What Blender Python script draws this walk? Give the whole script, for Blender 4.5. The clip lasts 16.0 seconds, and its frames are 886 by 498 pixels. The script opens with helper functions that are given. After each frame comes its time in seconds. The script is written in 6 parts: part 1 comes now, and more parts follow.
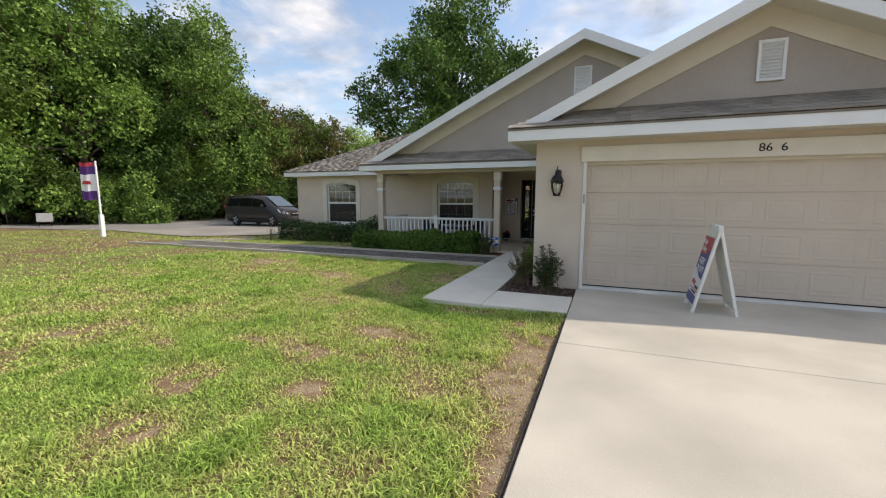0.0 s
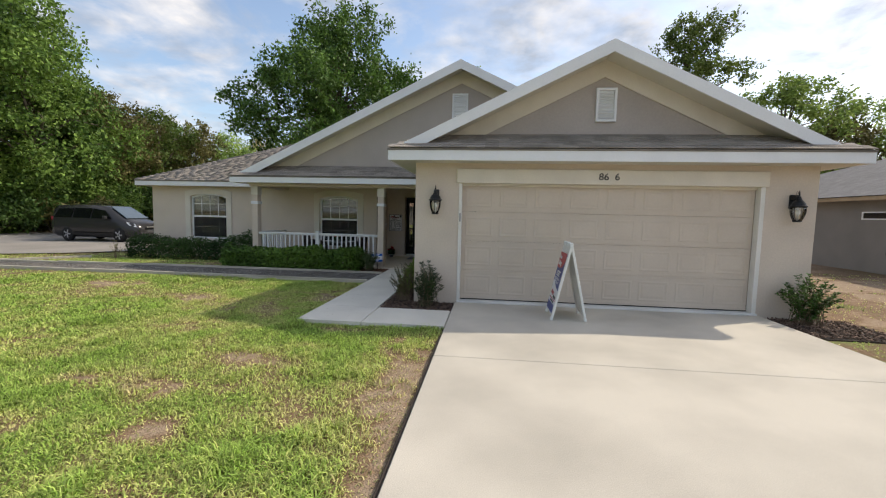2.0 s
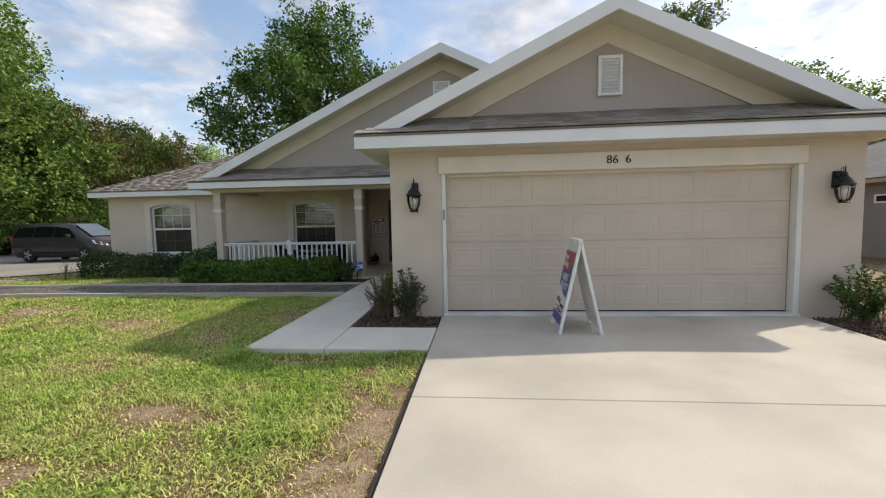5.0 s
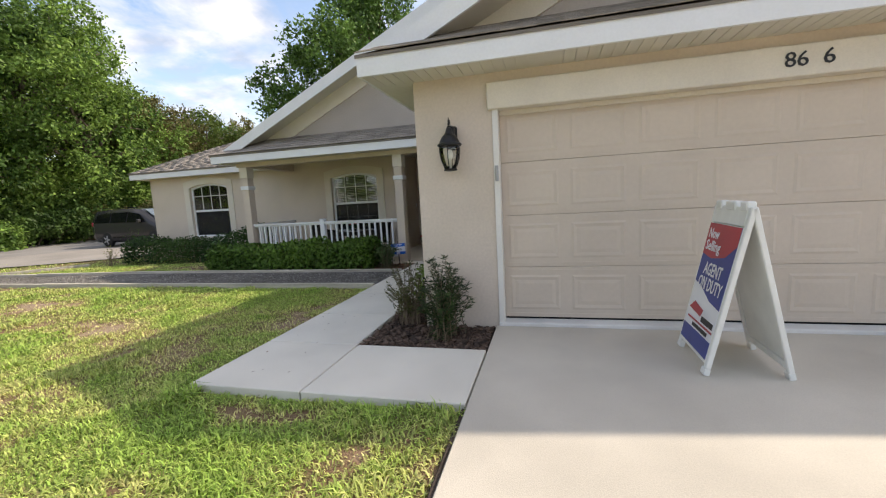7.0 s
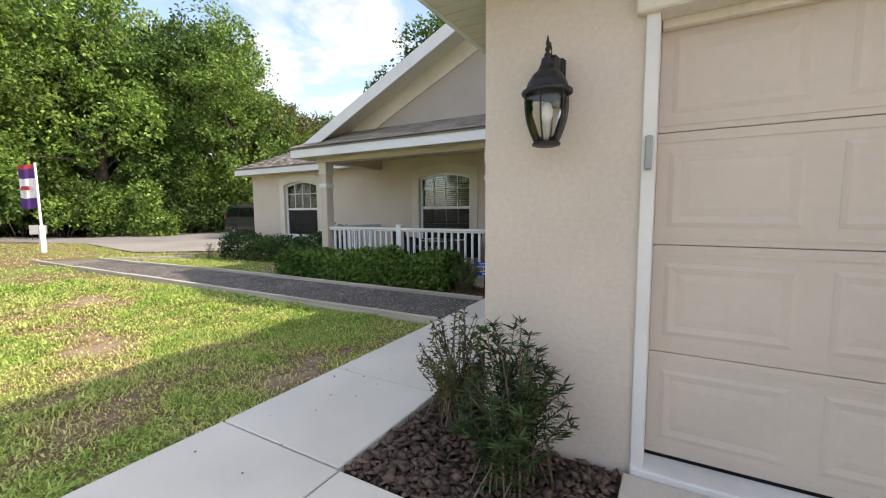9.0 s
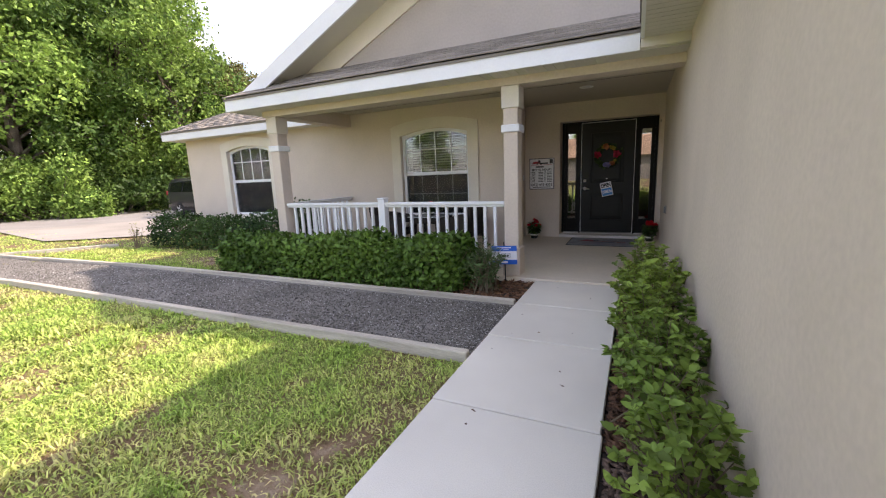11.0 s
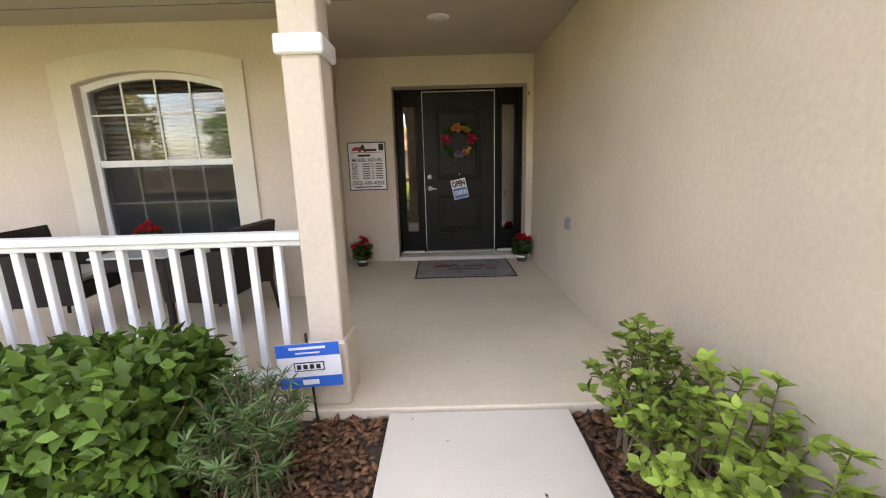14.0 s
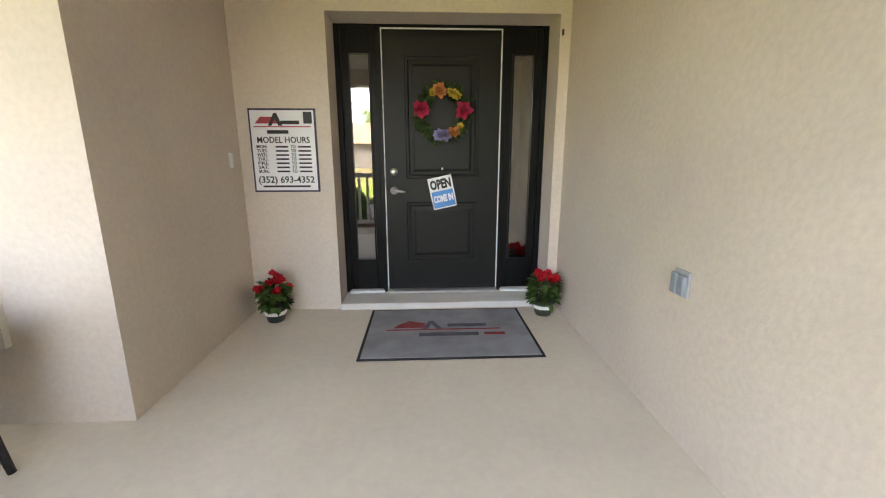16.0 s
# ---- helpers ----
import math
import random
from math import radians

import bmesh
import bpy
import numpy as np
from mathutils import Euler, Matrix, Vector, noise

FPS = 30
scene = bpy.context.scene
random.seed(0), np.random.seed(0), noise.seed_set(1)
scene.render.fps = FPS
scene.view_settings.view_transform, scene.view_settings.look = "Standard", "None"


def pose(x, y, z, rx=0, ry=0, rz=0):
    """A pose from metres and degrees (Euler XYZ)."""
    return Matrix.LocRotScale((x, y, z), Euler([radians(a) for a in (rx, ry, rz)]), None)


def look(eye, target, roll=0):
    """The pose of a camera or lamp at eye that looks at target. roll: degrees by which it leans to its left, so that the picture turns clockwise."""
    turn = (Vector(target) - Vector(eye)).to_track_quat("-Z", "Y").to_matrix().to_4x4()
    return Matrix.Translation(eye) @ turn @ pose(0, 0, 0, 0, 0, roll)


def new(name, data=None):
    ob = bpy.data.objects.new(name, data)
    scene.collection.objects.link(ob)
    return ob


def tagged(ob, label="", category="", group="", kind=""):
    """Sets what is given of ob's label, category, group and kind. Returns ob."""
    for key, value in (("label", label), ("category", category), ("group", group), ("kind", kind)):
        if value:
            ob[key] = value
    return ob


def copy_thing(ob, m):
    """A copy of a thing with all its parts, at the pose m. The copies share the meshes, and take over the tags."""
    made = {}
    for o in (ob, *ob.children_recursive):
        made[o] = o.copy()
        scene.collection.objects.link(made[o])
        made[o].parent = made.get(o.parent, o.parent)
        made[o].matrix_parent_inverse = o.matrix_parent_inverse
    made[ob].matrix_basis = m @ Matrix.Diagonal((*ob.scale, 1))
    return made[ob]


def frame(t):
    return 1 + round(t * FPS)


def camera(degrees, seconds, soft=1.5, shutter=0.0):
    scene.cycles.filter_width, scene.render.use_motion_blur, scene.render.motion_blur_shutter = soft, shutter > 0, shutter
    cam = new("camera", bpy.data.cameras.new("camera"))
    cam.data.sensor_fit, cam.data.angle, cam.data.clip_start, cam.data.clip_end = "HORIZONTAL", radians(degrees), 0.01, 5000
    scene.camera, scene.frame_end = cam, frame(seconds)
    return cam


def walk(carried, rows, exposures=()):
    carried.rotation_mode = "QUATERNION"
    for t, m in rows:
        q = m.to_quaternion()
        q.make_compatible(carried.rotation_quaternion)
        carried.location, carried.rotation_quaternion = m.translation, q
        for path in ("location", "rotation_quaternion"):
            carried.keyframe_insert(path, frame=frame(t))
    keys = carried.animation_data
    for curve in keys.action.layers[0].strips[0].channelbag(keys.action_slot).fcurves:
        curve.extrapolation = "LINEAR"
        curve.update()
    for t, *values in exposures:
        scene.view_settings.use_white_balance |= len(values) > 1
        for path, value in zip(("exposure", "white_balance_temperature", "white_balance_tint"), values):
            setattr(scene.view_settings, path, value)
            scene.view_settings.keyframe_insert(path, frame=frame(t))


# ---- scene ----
cam = camera(94.8, 16.0, 1.15)
PATH = [
    (0, (0.382, -7.17, 1.487), (-0.359, -5.329, 1.238), 0.1),
    (0.5, (0.318, -7.237, 1.504), (-0.232, -5.329, 1.27), 1.2),
    (1, (0.458, -7.169, 1.446), (0.028, -5.225, 1.255), 0.7),
    (1.5, (0.462, -7.155, 1.512), (0.158, -5.187, 1.323), 0.9),
    (2, (0.51, -7.172, 1.503), (0.292, -5.191, 1.338), 1.3),
    (2.5, (0.514, -7.169, 1.496), (0.351, -5.181, 1.351), 1.3),
    (3, (0.483, -7.134, 1.508), (0.348, -5.142, 1.379), 0.7),
    (5.5, (0.534, -5.553, 1.342), (0.321, -3.57, 1.189), -2.1),
    (6, (0.508, -5.022, 1.286), (0.211, -3.053, 1.097), -2.3),
    (6.5, (0.504, -4.504, 1.257), (0.104, -2.557, 1.034), -2.8),
    (7, (0.469, -4.014, 1.26), (-0.03, -2.092, 1.016), -3.1),
    (7.5, (0.374, -3.508, 1.248), (-0.216, -1.612, 1.011), -3.2),
    (8, (0.361, -3.01, 1.26), (-0.337, -1.148, 1.04), -2.7),
    (8.5, (0.24, -2.521, 1.256), (-0.585, -0.711, 1.052), -1.9),
    (9, (0.131, -2.078, 1.228), (-0.86, -0.351, 1.038), -0.4),
    (11.3, (-1.417, -0.445, 1.255), (-2.186, 1.36, 0.866), -2.8),
    (11.5, (-1.569, -0.284, 1.271), (-2.184, 1.574, 0.86), -2.4),
    (12, (-1.83, 0.154, 1.204), (-2.143, 2.085, 0.784), -2.5),
    (12.5, (-1.929, 0.593, 1.201), (-2.057, 2.539, 0.758), -2.2),
    (13, (-1.997, 1.121, 1.214), (-2.029, 3.071, 0.774), -1.7),
    (13.5, (-1.977, 1.601, 1.233), (-1.978, 3.552, 0.79), -1.5),
    (14, (-1.917, 2.178, 1.224), (-1.921, 4.133, 0.806), -1.6),
    (14.5, (-1.871, 2.731, 1.201), (-1.854, 4.689, 0.792), -1.2),
    (15, (-1.815, 3.271, 1.186), (-1.788, 5.229, 0.781), -0.9),
    (15.5, (-1.84, 3.788, 1.148), (-1.76, 5.746, 0.747), -0.4),
    (16, (-1.835, 4.267, 1.148), (-1.745, 6.216, 0.709), -0.1),
]
EXPOSURES = [(0, 0.75, 6950, 11), (3, 0.68, 6950, 10), (5.5, 0.73, 7050, 11), (7, 1.13, 7175, 13), (9, 1.43, 7125, 15), (11.3, 2.1, 7150, 22), (12.5, 2.55, 7500, 21), (13.5, 2.95, 7950, 20), (14.5, 3.21, 8200, 23), (15, 3.27, 8200, 25), (15.5, 3.93, 7350, 18), (16, 4.17, 7500, 16)]
walk(cam, [(t, look(eye, target, roll)) for t, eye, target, roll in PATH], EXPOSURES)

# ---- world and sun ----
SUN_WAY = Vector((0.975, 0.46, 1.0)).normalized()
world = bpy.data.worlds.new("sky")
scene.world = world
world.use_nodes = True
wn, wl = world.node_tree.nodes, world.node_tree.links
for n in list(wn):
    wn.remove(n)
w_out = wn.new("ShaderNodeOutputWorld")
w_bg = wn.new("ShaderNodeBackground")
w_bg.inputs["Strength"].default_value = 0.14
sky = wn.new("ShaderNodeTexSky")
sky.sky_type = "NISHITA"
sky.sun_disc = False
sky.sun_elevation = math.asin(SUN_WAY.z)
sky.sun_rotation = math.atan2(SUN_WAY.x, SUN_WAY.y)
sky.dust_density = 1.6
w_co = wn.new("ShaderNodeTexCoord")
w_sep = wn.new("ShaderNodeSeparateXYZ")
wl.new(w_co.outputs["Generated"], w_sep.inputs[0])
w_up = wn.new("ShaderNodeMath")
w_up.operation = "ADD"
w_up.inputs[1].default_value = 0.22
wl.new(w_sep.outputs["Z"], w_up.inputs[0])
w_mx = wn.new("ShaderNodeMath")
w_mx.operation = "MAXIMUM"
w_mx.inputs[1].default_value = 0.12
wl.new(w_up.outputs[0], w_mx.inputs[0])
w_flat = wn.new("ShaderNodeVectorMath")
w_flat.operation = "DIVIDE"
w_comb = wn.new("ShaderNodeCombineXYZ")
for k in range(3):
    wl.new(w_mx.outputs[0], w_comb.inputs[k])
wl.new(w_co.outputs["Generated"], w_flat.inputs[0])
wl.new(w_comb.outputs[0], w_flat.inputs[1])
w_noise = wn.new("ShaderNodeTexNoise")
w_noise.inputs["Scale"].default_value = 3.0
w_noise.inputs["Detail"].default_value = 9
w_noise.inputs["Roughness"].default_value = 0.58
w_noise.inputs["Distortion"].default_value = 0.35
wl.new(w_flat.outputs[0], w_noise.inputs["Vector"])
w_ramp = wn.new("ShaderNodeValToRGB")
w_ramp.color_ramp.elements[0].position = 0.40
w_ramp.color_ramp.elements[1].position = 0.66
wl.new(w_noise.outputs["Fac"], w_ramp.inputs["Fac"])
w_mix = wn.new("ShaderNodeMix")
w_mix.data_type = "RGBA"
wl.new(w_ramp.outputs["Color"], w_mix.inputs["Factor"])
wl.new(sky.outputs["Color"], w_mix.inputs["A"])
w_shade = wn.new("ShaderNodeTexNoise")
w_shade.inputs["Scale"].default_value = 5.5
w_shade.inputs["Detail"].default_value = 7
wl.new(w_flat.outputs[0], w_shade.inputs["Vector"])
w_sr = wn.new("ShaderNodeMapRange")
w_sr.inputs["From Min"].default_value, w_sr.inputs["From Max"].default_value = 0.36, 0.62
wl.new(w_shade.outputs["Fac"], w_sr.inputs["Value"])
w_cloud = wn.new("ShaderNodeMix")
w_cloud.data_type = "RGBA"
w_cloud.inputs["A"].default_value = (2.1, 2.45, 3.1, 1)
w_cloud.inputs["B"].default_value = (4.2, 4.25, 4.5, 1)
wl.new(w_sr.outputs[0], w_cloud.inputs["Factor"])
wl.new(w_cloud.outputs["Result"], w_mix.inputs["B"])
wl.new(w_mix.outputs["Result"], w_bg.inputs["Color"])
wl.new(w_bg.outputs[0], w_out.inputs["Surface"])

sun_data = bpy.data.lights.new("sun", "SUN")
sun_data.energy = 2.15
sun_data.angle = radians(0.9)
sun_data.color = (1.0, 0.93, 0.82)
sun = new("sun", sun_data)
sun.matrix_basis = look(SUN_WAY * 60, (0, 0, 0))


# ---- materials ----
def mat(name, col, rough=0.8, var=0.12, scale=3.0, bump=0.15, bscale=90.0, metal=0.0, col2=None, spec=0.4, rand=0.0, grain=0.0, stretch=(1, 1, 1), dist=0.01):
    """A surface with broad and fine colour variation and a fine relief."""
    m = bpy.data.materials.new(name)
    m.use_nodes = True
    n, l = m.node_tree.nodes, m.node_tree.links
    b = n["Principled BSDF"]
    b.inputs["Roughness"].default_value = rough
    b.inputs["Metallic"].default_value = metal
    b.inputs["Specular IOR Level"].default_value = spec
    geo = n.new("ShaderNodeNewGeometry")
    mp = n.new("ShaderNodeMapping")
    mp.inputs["Scale"].default_value = stretch
    l.new(geo.outputs["Position"], mp.inputs["Vector"])
    big = n.new("ShaderNodeTexNoise")
    big.inputs["Scale"].default_value = scale
    big.inputs["Detail"].default_value = 4
    l.new(mp.outputs[0], big.inputs["Vector"])
    fine = n.new("ShaderNodeTexNoise")
    fine.inputs["Scale"].default_value = bscale
    fine.inputs["Detail"].default_value = 2
    l.new(mp.outputs[0], fine.inputs["Vector"])
    mix = n.new("ShaderNodeMix")
    mix.data_type = "RGBA"
    c2 = col2 or tuple(c * (1 - 2 * var) for c in col)
    mix.inputs["A"].default_value = (*c2, 1)
    mix.inputs["B"].default_value = (*col, 1)
    ramp = n.new("ShaderNodeMapRange")
    ramp.inputs["From Min"].default_value, ramp.inputs["From Max"].default_value = 0.32, 0.62
    l.new(big.outputs["Fac"], ramp.inputs["Value"])
    l.new(ramp.outputs[0], mix.inputs["Factor"])
    last = mix.outputs["Result"]
    val = None
    if grain:
        gr = n.new("ShaderNodeMapRange")
        gr.inputs["From Min"].default_value, gr.inputs["From Max"].default_value = 0.3, 0.7
        gr.inputs["To Min"].default_value, gr.inputs["To Max"].default_value = 1 - grain, 1 + grain
        l.new(fine.outputs["Fac"], gr.inputs["Value"])
        val = gr.outputs[0]
    if rand:
        info = n.new("ShaderNodeObjectInfo")
        rr = n.new("ShaderNodeMapRange")
        rr.inputs["To Min"].default_value, rr.inputs["To Max"].default_value = 1 - rand, 1 + rand
        l.new(info.outputs["Random"], rr.inputs["Value"])
        isl = n.new("ShaderNodeMapRange")
        isl.inputs["To Min"].default_value, isl.inputs["To Max"].default_value = 1 - rand, 1 + rand
        l.new(geo.outputs["Random Per Island"], isl.inputs["Value"])
        mm = n.new("ShaderNodeMath")
        mm.operation = "MULTIPLY"
        l.new(rr.outputs[0], mm.inputs[0])
        l.new(isl.outputs[0], mm.inputs[1])
        if val is not None:
            m2 = n.new("ShaderNodeMath")
            m2.operation = "MULTIPLY"
            l.new(mm.outputs[0], m2.inputs[0])
            l.new(val, m2.inputs[1])
            val = m2.outputs[0]
        else:
            val = mm.outputs[0]
    if val is not None:
        hsv = n.new("ShaderNodeHueSaturation")
        l.new(val, hsv.inputs["Value"])
        l.new(last, hsv.inputs["Color"])
        last = hsv.outputs["Color"]
    l.new(last, b.inputs["Base Color"])
    if bump:
        bp = n.new("ShaderNodeBump")
        bp.inputs["Strength"].default_value = bump
        bp.inputs["Distance"].default_value = dist
        l.new(fine.outputs["Fac"], bp.inputs["Height"])
        l.new(bp.outputs[0], b.inputs["Normal"])
    return m


def leaf_mat(name, col, col2, rough=0.5, trans=0.25, rand=0.35):
    """Foliage that lets some light through, each leaf a little different."""
    m = mat(name, col, rough, col2=col2, scale=0.9, bump=0, rand=rand, spec=0.2)
    n, l = m.node_tree.nodes, m.node_tree.links
    b = n["Principled BSDF"]
    src = b.inputs["Base Color"].links[0].from_socket
    t = n.new("ShaderNodeBsdfTranslucent")
    l.new(src, t.inputs["Color"])
    mx = n.new("ShaderNodeMixShader")
    mx.inputs[0].default_value = trans
    l.new(b.outputs[0], mx.inputs[1])
    l.new(t.outputs[0], mx.inputs[2])
    l.new(mx.outputs[0], n["Material Output"].inputs["Surface"])
    return m


def ground_mat(name, blades=False):
    """Lawn: the attribute 'dry' says how bare and straw-coloured the turf is."""
    m = bpy.data.materials.new(name)
    m.use_nodes = True
    n, l = m.node_tree.nodes, m.node_tree.links
    b = n["Principled BSDF"]
    b.inputs["Roughness"].default_value = 0.75 if blades else 0.95
    b.inputs["Specular IOR Level"].default_value = 0.25
    at = n.new("ShaderNodeAttribute")
    at.attribute_name = "dry"
    ramp = n.new("ShaderNodeValToRGB")
    e = ramp.color_ramp.elements
    if blades:
        e[0].position, e[0].color = 0.0, (0.33, 0.47, 0.10, 1)
        e[1].position, e[1].color = 1.0, (0.62, 0.52, 0.29, 1)
        x = e.new(0.45)
        x.color = (0.54, 0.575, 0.19, 1)
    else:
        e[0].position, e[0].color = 0.1, (0.22, 0.25, 0.075, 1)
        e[1].position, e[1].color = 1.0, (0.35, 0.262, 0.178, 1)
        x = e.new(0.55)
        x.color = (0.19, 0.125, 0.07, 1)
        x = e.new(0.8)
        x.color = (0.25, 0.165, 0.10, 1)
    geo = n.new("ShaderNodeNewGeometry")
    no = n.new("ShaderNodeTexNoise")
    no.inputs["Scale"].default_value = 14 if not blades else 2.5
    no.inputs["Detail"].default_value = 8
    l.new(geo.outputs["Position"], no.inputs["Vector"])
    ad = n.new("ShaderNodeMath")
    ad.operation = "MULTIPLY_ADD"
    ad.inputs[1].default_value = 0.7
    l.new(no.outputs["Fac"], ad.inputs[0])
    sb = n.new("ShaderNodeMath")
    sb.operation = "SUBTRACT"
    sb.inputs[1].default_value = 0.35 if not blades else 0.48
    l.new(at.outputs["Fac"], sb.inputs[0])
    l.new(sb.outputs[0], ad.inputs[2])
    l.new(ad.outputs[0], ramp.inputs["Fac"])
    last = ramp.outputs["Color"]
    if blades:
        hsv = n.new("ShaderNodeHueSaturation")
        rr = n.new("ShaderNodeMapRange")
        rr.inputs["To Min"].default_value, rr.inputs["To Max"].default_value = 0.45, 1.55
        l.new(geo.outputs["Random Per Island"], rr.inputs["Value"])
        l.new(rr.outputs[0], hsv.inputs["Value"])
        l.new(last, hsv.inputs["Color"])
        last = hsv.outputs["Color"]
        t = n.new("ShaderNodeBsdfTranslucent")
        l.new(last, t.inputs["Color"])
        mx = n.new("ShaderNodeMixShader")
        mx.inputs[0].default_value = 0.35
        l.new(b.outputs[0], mx.inputs[1])
        l.new(t.outputs[0], mx.inputs[2])
        l.new(mx.outputs[0], n["Material Output"].inputs["Surface"])
    else:
        n2 = n.new("ShaderNodeTexNoise")
        n2.inputs["Scale"].default_value = 60
        n2.inputs["Detail"].default_value = 6
        l.new(geo.outputs["Position"], n2.inputs["Vector"])
        bp = n.new("ShaderNodeBump")
        bp.inputs["Strength"].default_value = 0.8
        bp.inputs["Distance"].default_value = 0.03
        l.new(n2.outputs["Fac"], bp.inputs["Height"])
        l.new(bp.outputs[0], b.inputs["Normal"])
    l.new(last, b.inputs["Base Color"])
    return m


def glass_mat(name, tint=(1, 1, 1), gloss=0.22):
    """Window glass: clear, with a mirror-like reflection that grows at a slant."""
    m = bpy.data.materials.new(name)
    m.use_nodes = True
    n, l = m.node_tree.nodes, m.node_tree.links
    n.remove(n["Principled BSDF"])
    tr = n.new("ShaderNodeBsdfTransparent")
    tr.inputs["Color"].default_value = (*tint, 1)
    gl = n.new("ShaderNodeBsdfGlossy")
    gl.inputs["Roughness"].default_value = 0.01
    fr = n.new("ShaderNodeFresnel")
    fr.inputs["IOR"].default_value = 1.5
    ad = n.new("ShaderNodeMath")
    ad.operation = "ADD"
    ad.use_clamp = True
    ad.inputs[1].default_value = gloss
    l.new(fr.outputs[0], ad.inputs[0])
    mx = n.new("ShaderNodeMixShader")
    l.new(ad.outputs[0], mx.inputs[0])
    l.new(tr.outputs[0], mx.inputs[1])
    l.new(gl.outputs[0], mx.inputs[2])
    l.new(mx.outputs[0], n["Material Output"].inputs["Surface"])
    return m


STUCCO = mat("stucco", (0.655, 0.565, 0.475), 0.9, 0.05, 1.2, 0.22, 38, spec=0.15, grain=0.04, dist=0.008)
GABLE = mat("gable_stucco", (0.46, 0.41, 0.37), 0.9, 0.05, 1.2, 0.22, 38, spec=0.15, grain=0.04, dist=0.008)
CREAM = mat("cream_trim", (0.72, 0.665, 0.57), 0.75, 0.04, 2, 0.25, 60, spec=0.3, grain=0.03)
WHITE = mat("white_paint", (0.80, 0.81, 0.82), 0.5, 0.03, 2, 0.05, 40, grain=0.02)
JAMB = mat("jamb_paint", (0.76, 0.74, 0.69), 0.5, 0.04, 2, 0.05, 40, grain=0.02)
SOFFIT = mat("vinyl_soffit", (0.66, 0.63, 0.55), 0.55, 0.03, 2, 0.05, 40)
DOORBEIGE = mat("garage_door_paint", (0.60, 0.515, 0.425), 0.55, 0.04, 1.5, 0.08, 25, grain=0.02)
CONCRETE = mat("concrete", (0.58, 0.535, 0.455), 0.85, 0.13, 0.7, 0.25, 160, spec=0.3, grain=0.07, rand=0.025)
PORCH = mat("porch_concrete", (0.72, 0.635, 0.51), 0.75, 0.07, 0.8, 0.06, 30, spec=0.35, grain=0.03)
SHINGLE = mat("asphalt_shingle", (0.275, 0.245, 0.212), 0.95, 0.12, 2.0, 0.7, 220, spec=0.2, grain=0.3, rand=0.17)
BLACK = mat("black_paint", (0.0055, 0.006, 0.006), 0.4, 0.1, 3, 0.06, 120, spec=0.16)
BLACK_METAL = mat("black_metal", (0.015, 0.015, 0.016), 0.45, 0.1, 8, 0.1, 200)
# near-black colour that stands in for the shade of unlit rooms
INNER_SHADE = mat("interior_shade", (0.05, 0.048, 0.045), 0.9, 0.1, 2, 0)
GLASS = glass_mat("window_glass", (0.85, 0.88, 0.87), 0.035)
SCREEN = mat("insect_screen", (0.03, 0.032, 0.034), 0.8, 0.05, 5, 0)
sc_n, sc_l = SCREEN.node_tree.nodes, SCREEN.node_tree.links
sc_mix, sc_clear = sc_n.new("ShaderNodeMixShader"), sc_n.new("ShaderNodeBsdfTransparent")
sc_mix.inputs[0].default_value = 0.33
sc_l.new(sc_clear.outputs[0], sc_mix.inputs[1])
sc_l.new(sc_n["Principled BSDF"].outputs[0], sc_mix.inputs[2])
sc_l.new(sc_mix.outputs[0], sc_n["Material Output"].inputs["Surface"])
LAMPGLASS = glass_mat("lamp_glass", (0.95, 0.95, 0.93), 0.03)
SIDEGLASS = glass_mat("sidelight_glass", (0.8, 0.8, 0.78), 0.22)
TIMBER = mat("weathered_timber", (0.56, 0.51, 0.42), 0.9, 0.18, 2.5, 0.5, 60, stretch=(0.25, 4, 4), grain=0.15, rand=0.08)
GRAVEL = mat("dark_gravel", (0.215, 0.20, 0.178), 0.95, 0.15, 1.5, 0.8, 120, grain=0.3)
STONE = mat("gravel_stone", (0.225, 0.208, 0.183), 0.85, 0.2, 4, 0.3, 300, rand=0.55)
STONE_PALE = mat("pale_chip", (0.5, 0.48, 0.46), 0.6, 0.15, 4, 0.2, 300, rand=0.3)
SOIL = mat("dark_soil", (0.065, 0.048, 0.037), 0.95, 0.2, 5, 0.8, 60, grain=0.3)
BARK = mat("bark_chip", (0.125, 0.083, 0.062), 0.95, 0.25, 6, 0.5, 120, rand=0.55, grain=0.2)
BARK_RED = mat("bark_chip_red", (0.15, 0.075, 0.04), 0.85, 0.25, 6, 0.5, 120, rand=0.5, grain=0.2)
TRUNK = mat("tree_bark", (0.16, 0.13, 0.10), 0.95, 0.25, 2, 0.8, 18, grain=0.25)
ROAD = mat("old_asphalt", (0.25, 0.235, 0.22), 0.95, 0.08, 0.6, 0.4, 130, grain=0.1)
PAVING = mat("parking_pad", (0.30, 0.275, 0.245), 0.95, 0.1, 0.5, 0.4, 130, grain=0.1)
LAWN = ground_mat("lawn_soil")
BLADE = ground_mat("grass_blades", True)
CHROME = mat("satin_nickel", (0.72, 0.70, 0.66), 0.35, 0.03, 5, 0, metal=0.6)
GREYPLASTIC = mat("grey_plastic", (0.36, 0.36, 0.36), 0.5, 0.05, 8, 0.05)


